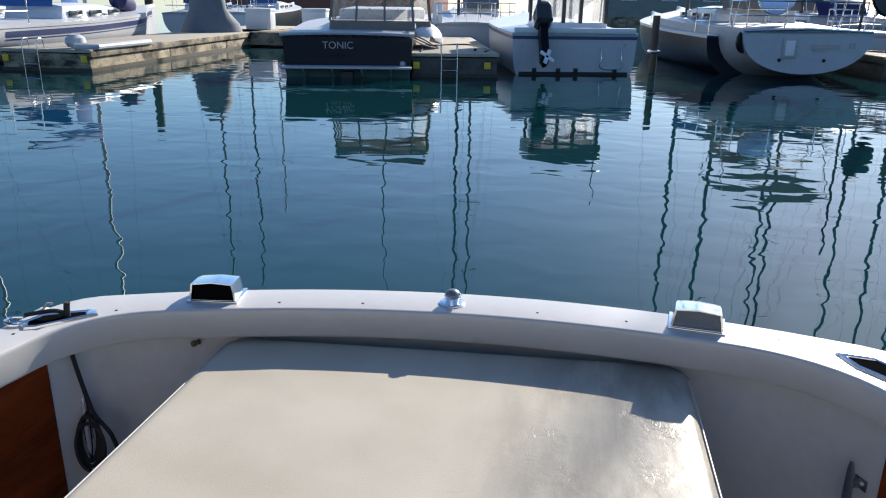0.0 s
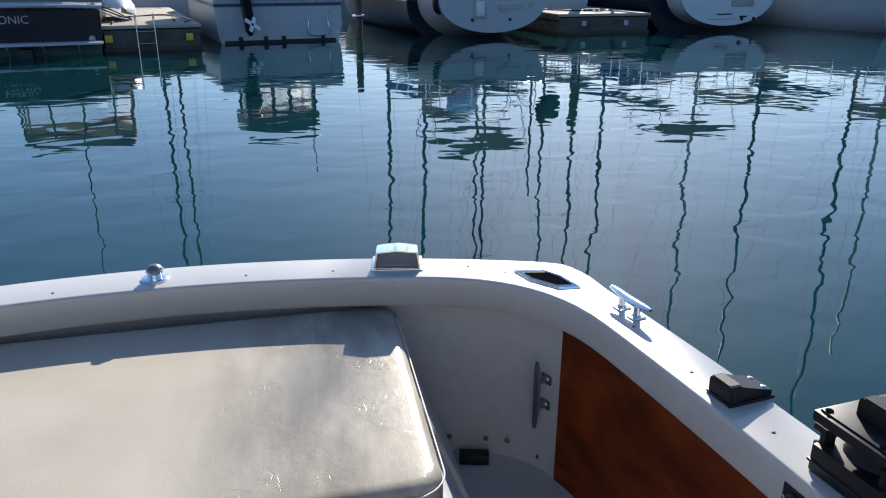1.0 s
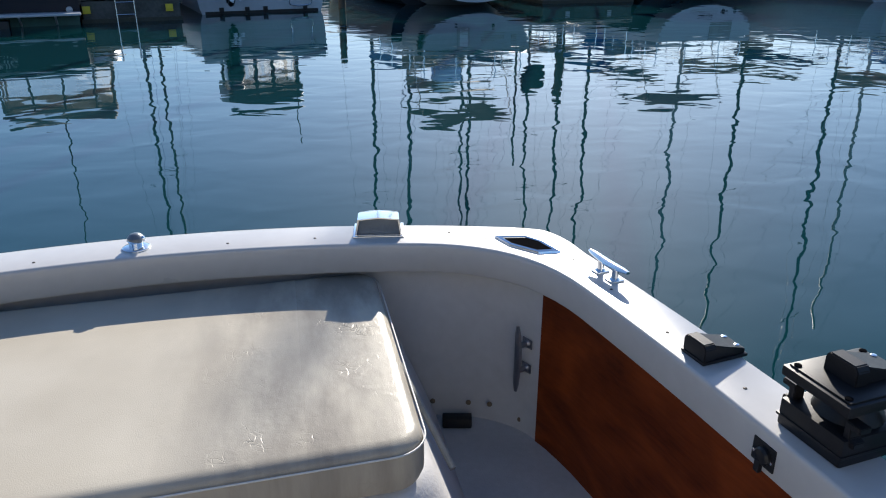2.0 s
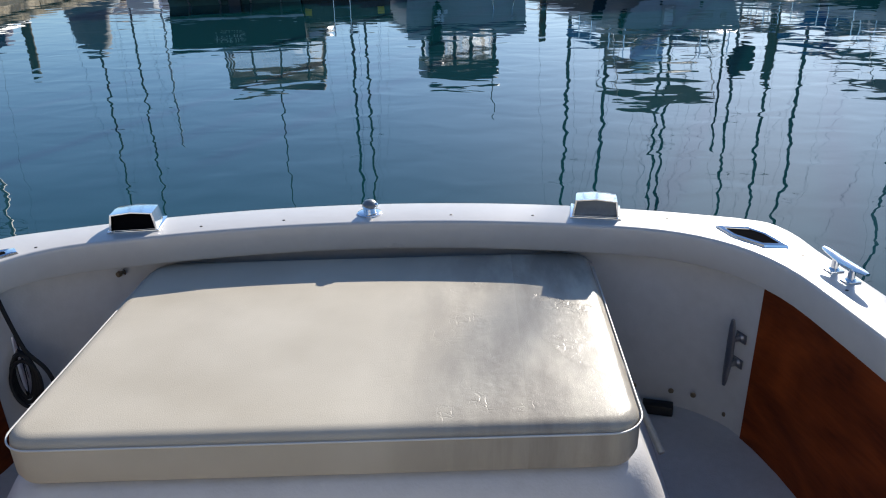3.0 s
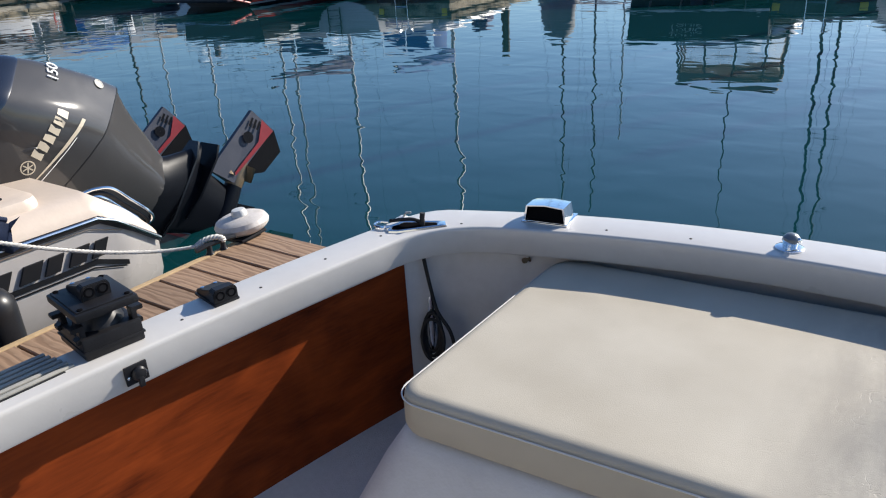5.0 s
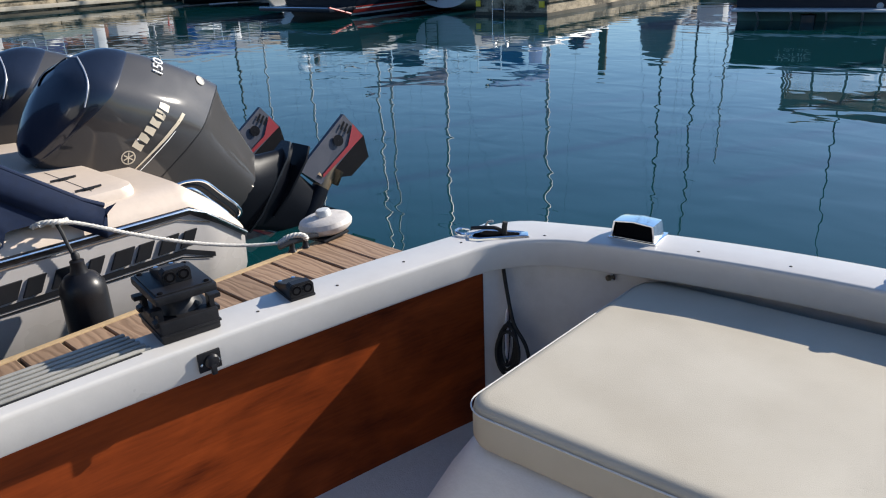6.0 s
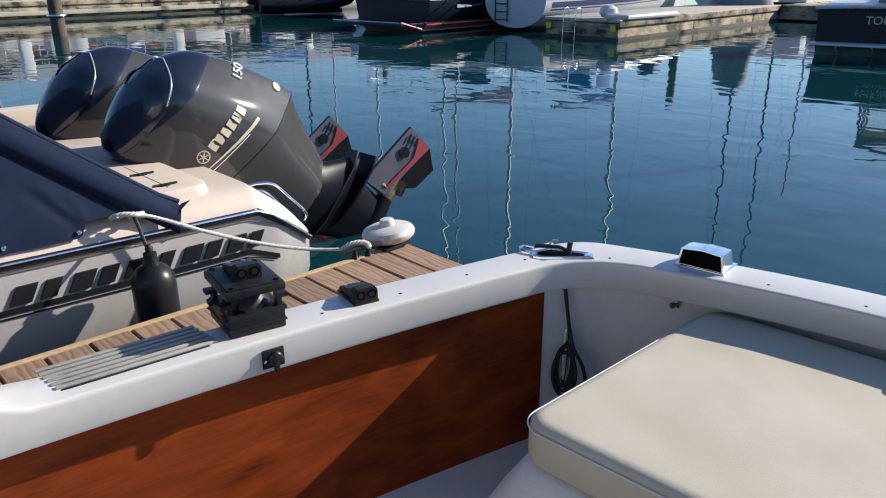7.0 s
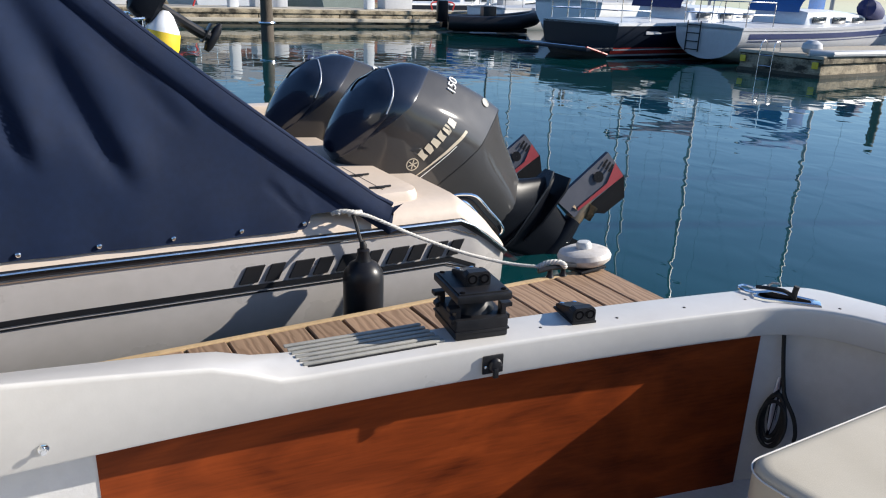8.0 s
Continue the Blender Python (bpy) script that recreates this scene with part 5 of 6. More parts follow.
    def stuck(u, v, x):
        """A frame lying on the cowl's skin: its x runs aft and inward, its z out of the skin."""
        p, nrm, _, _ = skin_cowl.find_nearest(eng(u, v, x))
        if nrm.dot(p - eng(0, 0, 0)) < 0:
            nrm = -nrm
        right = eng(0.0, 1.0, -0.9)
        right = (right - nrm * right.dot(nrm)).normalized()
        return Matrix.Translation(p + nrm * 0.003) @ Matrix((right, nrm.cross(right), nrm)).transposed().to_4x4()
    lettering("power_figure", "150", 0.075, 0.004, DECALW, o, stuck(0.13, 0.385, 0.15))
    part("round_mark", turned(lathe([(0.027, 0), (0.026, 0.002), (0.021, 0.002), (0.020, 0.0005)], 20), stuck(-0.12, 0.43, 0.12)), STRIPGREY, o, "pale round mark")
    # mount under the apron
    part("mount_bracket", turned(boxm(-0.11, -0.30, -0.62, 0.11, 0.10, -0.16, 0.03), pose(0, 0.02, 0.05)), LEG, o)
    return o


outboard(-3.42, 1.95, 0.75, "tilted charcoal outboard motor with pale gold decals and printed propeller cover")
outboard(-4.25, 1.89, 0.72, "tilted charcoal outboard motor standing behind its twin")


# ---- across the basin ----


def hull_fn(L, B, free, over, flare=0.0, full=0.55, stern=0.78, rise=0.35, boxy=2.6):
    """A hull: half-beam, sheer height and bottom depth along its length (0 stern, 1 bow)."""
    def b(t):
        return B / 2 * (stern + (1 - stern) * smooth01(t / 0.45)) * (1 - smooth01((t - full) / (1 - full)) ** 1.25 * 0.985)
    def sh(t):
        return free + rise * t ** 2
    def dp(t):
        return over * (1 - smooth01(t / 0.25)) - 0.35 * smooth01(t / 0.25) + 0.5 * smooth01((t - 0.88) / 0.12)
    return L, b, sh, dp, boxy


def hull_at(h, t, z, s):
    L, b, sh, dp, boxy = h
    top, bot = sh(t), dp(t)
    f = max(0.0, min(1.0, (top - z) / (top - bot)))
    return Vector((s * b(t) * (1 - f ** boxy) ** 0.5 * (1 - 0.04 * f * (boxy > 4)), t * L, z))


def hull_mesh(h, nt=28, nz=10):
    L, b, sh, dp, boxy = h
    rings = []
    for i in range(nt + 1):
        t = i / nt
        zs = [sh(t) - (sh(t) - dp(t)) * math.sin(k / nz * math.pi / 2) for k in range(nz + 1)]
        rings.append([hull_at(h, t, z, 1) for z in zs] + [hull_at(h, t, z, -1) for z in zs[::-1][1:]])
    return loft(rings, True, True)


def deck_mesh(h, lift=0.02, camber=0.06, nt=24):
    L, b, sh, dp, boxy = h
    rings = []
    for i in range(nt + 1):
        t = i / nt
        rings.append([Vector((s * (b(t) + 0.015), t * L, sh(t) + lift + camber * (1 - s * s))) for s in (-1, -0.6, -0.2, 0.2, 0.6, 1)] + [Vector((s * (b(t) + 0.015), t * L, sh(t) - 0.05)) for s in (1, -1)])
    return loft(rings)


def band(h, d0, d1, s, off=0.008, t0=0.0, t1=0.97, n=26, absolute=False):
    L, b, sh, dp, boxy = h
    rings = []
    for i in range(n + 1):
        t = t0 + (t1 - t0) * i / n
        row = []
        for k in range(4):
            d = d0 + (d1 - d0) * k / 3
            p = hull_at(h, t, d if absolute else sh(t) - d, s)
            row.append(p + Vector((s * off, -off if t == 0 else 0, 0)))
        rings.append(row)
    return loft(rings, False)


def rail(parent, pts, r=0.014, mat_=None):
    part("rail", tube(pts, r, 6), mat_ or CHROME, parent)


def mast(parent, y, base, height, r=0.06, material=None, spreaders=True, boom=None, cover_mat=None):
    part("mast", tube([(0, y, base), (0, y, base + height)], r, 10, True, None, 0.75), material or MASTALU, parent)
    if spreaders:
        for f in (0.48, 0.74):
            part("spreader", tube([(-0.5, y - 0.05, base + height * f), (0, y, base + height * f + 0.03), (0.5, y - 0.05, base + height * f)], 0.011, 6), MASTDARK, parent)
    for s in (-1, 1):
        part("shroud", tube([(s * 1.1, y - 0.1, base - 0.3), (s * 0.75, y - 0.05, base + height * 0.48), (0.0, y, base + height * 0.97)], 0.003, 4), MASTDARK, parent)
    if boom:
        part("boom", tube([(0, y - 0.1, base + 0.9), (0, y - boom, base + 0.85)], 0.045, 8), MASTDARK, parent)
        if cover_mat:
            rings = []
            for k in range(15):
                f = k / 14
                yy = y - 0.12 - (boom - 0.2) * f
                hgt = 0.34 * (1 - f) ** 0.8 + 0.12 + 0.02 * math.sin(9 * f * 3)
                rings.append([Vector((0.13 * math.cos(a) * (1 - 0.4 * f) + 0.012 * math.sin(17 * f + a * 2), yy, base + 0.83 + hgt * 0.5 + hgt * 0.5 * math.sin(a) - 0.04)) for a in [j * math.pi / 6 for j in range(12)]])
            part("sail_cover", loft(rings), cover_mat, parent, "bundled sail cover")


def sailboat(m, L, B, free, over, hullmat, label, mast_h=11, mast_mat=None, cover_mat=None, stripe=None, boot=None, cabin=True, mast_y=0.55, stern=0.78):
    s = thing("sailboat", label, "sailboat", m, "moored sailboats")
    h = hull_fn(L, B, free, over, stern=stern)
    part("hull", hull_mesh(h), hullmat, s)
    part("deck", deck_mesh(h), GREYWHITE if hullmat is not NAVYHULL else WHITEHULL, s)
    for side in (1, -1):
        if stripe:
            part("cove_stripe", band(h, 0.12, 0.25, side, 0.006, 0.03), stripe, s)
            part("cove_stripe", band(h, 0.29, 0.31, side, 0.006, 0.03), stripe, s)
        if boot:
            part("boot_stripe", band(h, 0.10, 0.19, side, 0.008, 0.0, 0.97, 26, True), boot, s, "red waterline stripe")
            part("boot_stripe", band(h, 0.20, 0.235, side, 0.008, 0.0, 0.97, 26, True), WHITEHULL, s)
            part("boot_stripe", band(h, 0.24, 0.27, side, 0.008, 0.0, 0.97, 26, True), boot, s)
            part("boot_stripe", band(h, 0.045, 0.095, side, 0.008, 0.0, 0.97, 26, True), WHITEHULL, s)
    if cabin:
        rings = []
        for t, w, z in ((0.30, 0.62, 0.02), (0.31, 0.62, 0.42), (0.45, 0.62, 0.45), (0.62, 0.5, 0.36), (0.72, 0.34, 0.10)):
            b = B / 2 * w
            zz = free + z + 0.03
            rings.append([Vector((x, t * L, q)) for x, q in ((-b, free - 0.02), (-b * 0.92, zz - 0.05), (-b * 0.6, zz), (b * 0.6, zz), (b * 0.92, zz - 0.05), (b, free - 0.02))])
        part("cabin", loft(rings), WHITEHULL, s)
        for side in (1, -1):
            for t in (0.36, 0.46, 0.56):
                part("port_light", boxm(side * B * 0.31 - 0.02, t * L - 0.3, free + 0.14, side * B * 0.31 + 0.02, t * L + 0.3, free + 0.30, 0.015), GLASSDK, s)
        # cockpit coaming, sprayhood
        hood = []
        for k in range(7):
            a = math.pi * k / 12
            hood.append([Vector((x * B * 0.28, 0.30 * L - 0.85 * math.cos(a) + 0.55, free + 0.40 + 0.58 * math.sin(a) * (1 - 0.15 * x * x))) for x in (-1, -0.7, -0.3, 0, 0.3, 0.7, 1)])
        part("sprayhood", loft(hood, False), cover_mat or DKBLUECANVAS, s)
    # stern rail
    b0 = B / 2 * stern * 0.92
    for z in (0.32, 0.62):
        rail(s, curve_points([(-b0, 1.3, free + z), (-b0, 0.2, free + z), (-b0 * 0.5, 0.06, free + z), (b0 * 0.5, 0.06, free + z), (b0, 0.2, free + z), (b0, 1.3, free + z)], 4), 0.015)
    for x, y in ((-b0, 1.3), (-b0, 0.2), (-b0 * 0.4, 0.06), (b0 * 0.4, 0.06), (b0, 0.2), (b0, 1.3)):
        part("stanchion", tube([(x, y, free - 0.02), (x, y, free + 0.63)], 0.014, 6), CHROME, s)
    mast(s, L * mast_y, free + (0.45 if cabin else 0.1), mast_h, 0.058, mast_mat, True, L * 0.36, cover_mat)
    part("backstay", tube([(0, 0.1, free), (0, L * mast_y, free + mast_h)], 0.006, 4), CHROME, s)
    return s, h


def float_dock(a, b, width, height, label, top=DOCKTOP, side=CONCRETE):
    a, b = Vector((*a, 0)), Vector((*b, 0))
    d = (b - a)
    m = Matrix.Translation(a) @ Matrix.Rotation(math.atan2(-d.x, d.y), 4, "Z")
    L = d.length
    k = thing("float_dock", label, "dock", m, "floating docks across the basin")
    n = max(1, int(L / 3.2))
    for i in range(n):
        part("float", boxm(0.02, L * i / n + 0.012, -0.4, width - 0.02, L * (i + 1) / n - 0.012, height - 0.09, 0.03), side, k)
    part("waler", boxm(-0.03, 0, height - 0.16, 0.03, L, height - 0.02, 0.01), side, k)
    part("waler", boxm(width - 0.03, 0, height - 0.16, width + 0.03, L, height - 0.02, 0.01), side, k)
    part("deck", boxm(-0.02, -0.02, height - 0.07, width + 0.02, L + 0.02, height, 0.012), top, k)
    part("weed_line", boxm(-0.008, -0.01, -0.3, width + 0.008, L + 0.01, 0.075, 0.004), WEED, k)
    return k, L


def piling(x, y, h, r=0.16, lean=0.0):
    p = thing("piling", "tarred round timber piling standing in the water", "piling", pose(x, y, -1.5, lean, lean * 0.5, 0), "pilings")
    rings = []
    for k in range(13):
        z = (h + 1.5) * k / 12
        rings.append([Vector(((r * (1 + 0.05 * math.sin(3 * a + k)) * (1 - 0.1 * k / 12)) * math.cos(a), (r * (1 + 0.05 * math.cos(2 * a + k * 1.3)) * (1 - 0.1 * k / 12)) * math.sin(a), z)) for a in [j * math.pi / 8 for j in range(16)]])
    part("post", loft(rings), TIMBER, p)
    part("guide_ring", turned(lathe([(r + 0.05, 0), (r + 0.06, 0.02), (r + 0.05, 0.05)], 20), pose(0, 0, 1.98)), ALU, p)
    return p


def ladder(parent, x, y, top, ax="x"):
    for s in (-0.17, 0.17):
        part("stile", tube(curve_points([(x + s, y + 0.18, top), (x + s, y + 0.14, top + 0.20), (x + s, y - 0.03, top + 0.18), (x + s, y - 0.06, top - 0.1), (x + s, y - 0.06, -0.5)], 4), 0.012, 8), ALU, parent)
    for z in (-0.1, 0.15, 0.38):
        part("rung", tube([(x - 0.17, y - 0.06, z), (x + 0.17, y - 0.06, z)], 0.011, 6), ALU, parent)


ROW = 13.0

# far finger dock with stained sides, ladder, corner roll
dk, L = float_dock((-12.05, 15.10), (-12.9, 30.0), 2.06, 0.47, "sunlit concrete finger dock with brown stained sides")
ladder(dk, 0.75, -0.02, 0.47)
part("corner_bumper", tube([(1.75, -0.04, 0.52), (2.08, 0.25, 0.52), (2.08, 2.6, 0.50)], 0.075, 10), GREYWHITE, dk, "grey rolled dock bumper")
part("mooring_buoy", turned(lathe([(0.03, 0), (0.16, 0.03), (0.22, 0.12), (0.20, 0.22), (0.10, 0.29)], 18), pose(1.55, 0.35, 0.47)), GREYWHITE, dk)
for x in (0.12, 1.92):
    part("reflector", boxm(x - 0.07, -0.035, 0.20, x + 0.07, -0.012, 0.34, 0.004), YELLOW, dk, "yellow reflector plate")
lump = thing("covered_gear", "bulky gear under a grey canvas cover on the dock", "covered gear", pose(-11.7, 24.2, 0.47, 0, 0, 5))
part("canvas", loft([[Vector((f * 0.95 * math.cos(a) * (1 + 0.08 * math.sin(3 * a + z * 4)), f * 0.8 * math.sin(a) * (1 + 0.08 * math.cos(4 * a)), z)) for a in [k * math.pi / 12 for k in range(24)]] for z, f in ((0, 1.05), (0.25, 0.95), (0.7, 0.62), (1.1, 0.60), (1.5, 0.52), (1.8, 0.25))]), FIBRE, lump)
for xx, yy in ((-10.95, 26.6), (-9.5, 28.3)):
    db = thing("dock_box", "white fibreglass dock box with a curved lid", "dock box", pose(xx, yy, 0.47, 0, 0, 5), "dock boxes")
    part("box", boxm(-0.45, -0.3, 0, 0.45, 0.3, 0.62, 0.03), WHITEHULL, db)
    part("lid", boxm(-0.48, -0.33, 0.60, 0.48, 0.33, 0.72, 0.05), WHITEHULL, db)
part("cross_pier", boxm(1.2, 9.4, 0.05, 8.5, 11.4, 0.47, 0.02), CONCRETE, dk)

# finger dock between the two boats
dk2, L = float_dock((-3.22, 16.35), (-6.6, 31.0), 1.85, 0.50, "pale-topped finger dock between two moored boats", DOCKTOP, DARKCONC)
ladder(dk2, 0.80, -0.02, 0.50)
for x in (0.10, 1.62):
    part("reflector", boxm(x - 0.07, -0.035, 0.18, x + 0.07, -0.012, 0.32, 0.004), YELLOW, dk2, "yellow reflector plate")
part("shore_cable", tube(curve_points([(0.2, 0.3, 0.52), (0.4, 2.0, 0.53), (1.4, 3.0, 0.52), (1.75, 1.2, 0.53), (1.6, 0.4, 0.52)], 8), 0.018, 6), RUBBER, dk2)
part("dock_cleat", tube([(1.4, 0.5, 0.55), (1.4, 0.85, 0.55)], 0.03, 8), RUBBER, dk2)
part("pedestal", boxm(0.75, 8.0, 0.5, 1.05, 8.3, 1.5, 0.03), WHITEHULL, dk2)

dk3, L = float_dock((7.0, 19.0), (5.2, 34), 2.6, 0.50, "pale-topped finger dock beside the white sailboats", DOCKTOP, DARKCONC)
for x in (0.7, 1.9):
    part("lamp_plate", boxm(x - 0.06, -0.035, 0.20, x + 0.06, -0.012, 0.32, 0.004), GREYWHITE, dk3)
part("dock_cleat", tube([(1.0, 0.6, 0.55), (1.5, 0.7, 0.55)], 0.035, 8), RUBBER, dk3)
part("shore_cable", tube(curve_points([(0.2, 2.3, 0.52), (0.8, 0.9, 0.53), (1.6, 0.6, 0.53), (2.4, 1.8, 0.52)], 8), 0.02, 6), RUBBER, dk3)

# dark launch with its name on the transom
tonic = thing("launch", "navy launch named TONIC with taupe canvas enclosure, stern to", "launch", pose(-4.50, 15.93, 0, 0, 0, 12.3))
h = hull_fn(8.5, 2.95, 0.86, -0.45, stern=0.92, full=0.5, boxy=7)
part("hull", hull_mesh(h), NAVYHULL, tonic)
part("deck", deck_mesh(h, 0.015, 0.02), GREYWHITE, tonic)
part("toe_rail", tube([(-1.40, -0.03, 0.86), (-0.7, -0.06, 0.89), (0, -0.07, 0.90), (0.7, -0.06, 0.89), (1.40, -0.03, 0.86)], 0.035, 8), GREYWHITE, tonic, "pale capping rail")
part("trim_tab_shelf", boxm(-1.36, -0.42, 0.20, 1.34, 0.0, 0.245, 0.015), GREYWHITE, tonic, "narrow swim platform edge")
part("boot_band", boxm(-1.30, -0.012, -0.25, 1.30, 0.02, 0.17, 0.01), GREENBOOT, tonic, "green antifouling band")
for x in (-0.9, -0.3, 0.3, 0.9):
    part("platform_bracket", tube([(x, -0.38, 0.20), (x, 0.0, 0.02)], 0.02, 6), GREYWHITE, tonic)
part("rudder", boxm(-0.12, -0.30, -0.3, 0.12, 0.0, 0.14, 0.03), RUBBER, tonic)
lettering("name_lettering", "TONIC", 0.205, 0.004, GREYHULL, tonic, pose(-0.20, -0.012, 0.645, 90, 0, 0))
part("port_of_call", boxm(-0.40, -0.012, 0.44, 0.0, -0.004, 0.455), LEG, tonic)
part("exhaust", turned(lathe([(0.06, 0), (0.06, 0.04), (0.045, 0.05)], 14), pose(1.15, 0.0, 0.28, 90, 0, 0)), GREYHULL, tonic)
cabin_top = new("canopy")
cabin_top.parent = tonic
cabin_top.matrix_basis = pose(0.62, 1.35, 0)
encl = []
for z, w, y0 in ((0.86, 1.18, 0.30), (1.10, 1.16, 0.32), (1.42, 1.13, 0.40), (1.45, 1.12, 0.42)):
    encl.append([Vector((x, y, z)) for x, y in rounded_rect(-w, w, y0, 1.65, 0.12, 4)])
part("enclosure_skirt", loft(encl[:2]), TANCANVAS, cabin_top, "taupe canvas skirt")
for x in (-1.15, -0.55, 0.1, 0.75, 1.15):
    part("window_post", tube([(x, 0.32, 1.1), (x * 0.93, 0.50, 1.86)], 0.028, 6), TANCANVAS, cabin_top)
for x in (-1.15, 1.15):
    for y in (1.0, 1.62):
        part("window_post", tube([(x, y, 1.1), (x * 0.93, y, 1.86)], 0.028, 6), TANCANVAS, cabin_top)
part("roof", loft([[Vector((x, y, z)) for x, y in rounded_rect(-1.14 + g, 1.14 - g, 0.35 + g, 1.72 - g, 0.15, 4)] for z, g in ((1.84, 0), (1.98, 0.0), (2.12, 0.06), (2.19, 0.3))]), TANCANVAS, cabin_top, "taupe canvas roof")
for x0, x1 in ((-1.10, -0.58), (-0.52, 0.06), (0.14, 0.71), (0.79, 1.10)):
    part("window_pane", loft([[Vector((x0, 0.33, 1.10)), Vector((x1, 0.33, 1.10))], [Vector((x0 * 0.94, 0.49, 1.85)), Vector((x1 * 0.94, 0.49, 1.85))]], False), CLEARVINYL, cabin_top, "clouded clear vinyl pane")
part("cabin_front", boxm(-1.05, 1.64, 0.86, 1.05, 5.6, 1.35, 0.08), WHITEHULL, cabin_top)
part("antenna", tube([(0.0, 1.0, 2.15), (0.0, 1.0, 7.2)], 0.022, 6, True, None, 0.5), MASTDARK, cabin_top)
part("antenna_arm", tube([(-0.4, 1.0, 2.26), (0.4, 1.0, 2.26)], 0.02, 6), MASTDARK, cabin_top)
part("bow_rail", tube(curve_points([(1.42, 0.4, 1.0), (1.40, 2.5, 1.1), (1.25, 4.5, 1.25)], 4), 0.02, 6), CHROME, tonic)
for k in range(3):
    part("stern_line", tube(curve_points([(1.15, 0.1, 0.92), (1.55, -0.1 + 0.1 * k, 0.70 + 0.05 * k), (1.9, 0.1, 0.60)], 4), 0.014, 6), ROPEB if k else ROPEW, tonic)

# white dinghy bow lying across the dock beside the launch
ding = thing("dinghy", "upturned pale dinghy leaning on the dock edge", "dinghy", pose(-3.5, 18.6, 0.72, 0, 18, 25))
part("shell", loft([[Vector((0.55 * f * math.cos(a), y, 0.42 * f * math.sin(a))) for a in [math.pi * k / 10 for k in range(11)]] for y, f in ((-1.1, 0.15), (-0.9, 0.5), (-0.4, 0.85), (0.3, 1.0), (1.1, 0.95))], False), WHITEHULL, ding)

# white outboard cruiser, stern to
wb = thing("motor_cruiser", "white pilothouse motorboat stern to with a small outboard", "motorboat", pose(0.17, 18.02, 0, 0, 0, 13.5))
h = hull_fn(7.5, 2.98, 0.90, -0.45, stern=0.95, full=0.5, boxy=6)
part("hull", hull_mesh(h), GREYWHITE, wb)
part("deck", deck_mesh(h, 0.01, 0.02), WHITEHULL, wb)
for s in (1, -1):
    part("sheer_stripe", band(h, 0.06, 0.13, s, 0.006), BLUESTRIPE, wb)
part("transom_stripe", boxm(-1.42, -0.012, 0.77, 1.42, 0.0, 0.84), BLUESTRIPE, wb, "dark stripe under the sheer")
part("coaming", boxm(-1.38, -0.02, 0.90, 1.38, 0.14, 1.02, 0.03), WHITEHULL, wb)
part("stripe_band", boxm(-1.25, -0.014, -0.2, 1.25, 0.0, 0.06), RUBBER, wb, "black waterline band")
part("step_rail", tube(curve_points([(0.60, -0.02, 0.62), (0.60, -0.12, 0.40), (0.60, -0.10, 0.16), (1.05, -0.10, 0.16), (1.05, -0.12, 0.40), (1.05, -0.02, 0.62)], 5), 0.016, 6), CHROME, wb)
for x in (-0.35, -0.9, 0.05, 0.95):
    part("fitting", boxm(x - 0.05, -0.03, 0.02, x + 0.05, 0.0, 0.14, 0.01), RUBBER, wb)
for x, z in ((-1.2, 0.62), (1.15, 0.66)):
    part("drain", turned(lathe([(0.035, 0), (0.03, 0.02)], 12), pose(x, -0.01, z, 90, 0, 0)), GREYHULL, wb)
house = new("pilothouse")
house.parent = wb
house.matrix_basis = pose(0.36, 0, 0) @ Matrix.Diagonal((0.86, 1, 1, 1))
hs = []
for z, w, y0, y1 in ((0.9, 1.05, 2.0, 3.5), (1.08, 1.04, 2.03, 3.4), (1.36, 1.01, 2.06, 3.3)):
    hs.append([Vector((x, y, z)) for x, y in rounded_rect(-w, w, y0, y1, 0.1, 4)])
part("house_side", loft(hs[:2]), WHITEHULL, house)
for x in (-0.98, -0.25, 0.25, 0.98):
    part("window_post", boxm(x - 0.05, 2.02, 1.06, x + 0.05, 2.12, 2.02, 0.01), MASTDARK, house)
for x in (-0.98, 0.98):
    part("window_post", boxm(x - 0.04, 3.2, 1.06, x + 0.04, 3.3, 2.02, 0.01), MASTDARK, house)
part("house_roof", loft([[Vector((x, y, z)) for x, y in rounded_rect(-1.12 + g, 1.12 - g, 1.90 + g, 3.45 - g, 0.15, 4)] for z, g in ((2.0, 0), (2.34, 0), (2.48, 0.1), (2.56, 0.4))]), MASTDARK, house, "dark roof")
for x0, x1 in ((-0.93, -0.30), (-0.20, 0.20), (0.30, 0.93)):
    part("window_pane", boxm(x0, 2.06, 1.08, x1, 2.075, 1.99), CLEARVINYL, house, "clouded window pane")
    part("window_pane", boxm(x0, 3.24, 1.08, x1, 3.255, 1.99), CLEARVINYL, house, "clouded window pane")
part("aerial", tube([(1.15, 2.2, 1.0), (1.18, 2.1, 3.6)], 0.015, 6), MASTDARK, wb)
om = thing("outboard_motor", "small dark outboard tilted on the white boat's transom", "outboard motor", pose(-0.52, 17.62, 0.80, -30, 0, 13.5))
part("cowl", loft([[Vector((x, y, z)) for x, y in rounded_rect(-0.19 + g, 0.19 - g, -0.32 + g, 0.30 - g, 0.1, 4)] for z, g in ((0.25, 0.06), (0.32, 0.0), (0.62, 0.0), (0.74, 0.04), (0.80, 0.12))]), COWL, om)
part("leg", boxm(-0.09, -0.16, -0.55, 0.09, 0.18, 0.28, 0.04), LEG, om)
part("gearcase", turned(lathe([(0.02, -0.26), (0.07, -0.14), (0.07, 0.1), (0.05, 0.2)], 12), pose(0, -0.05, -0.58, 90, 0, 0)), LEG, om)
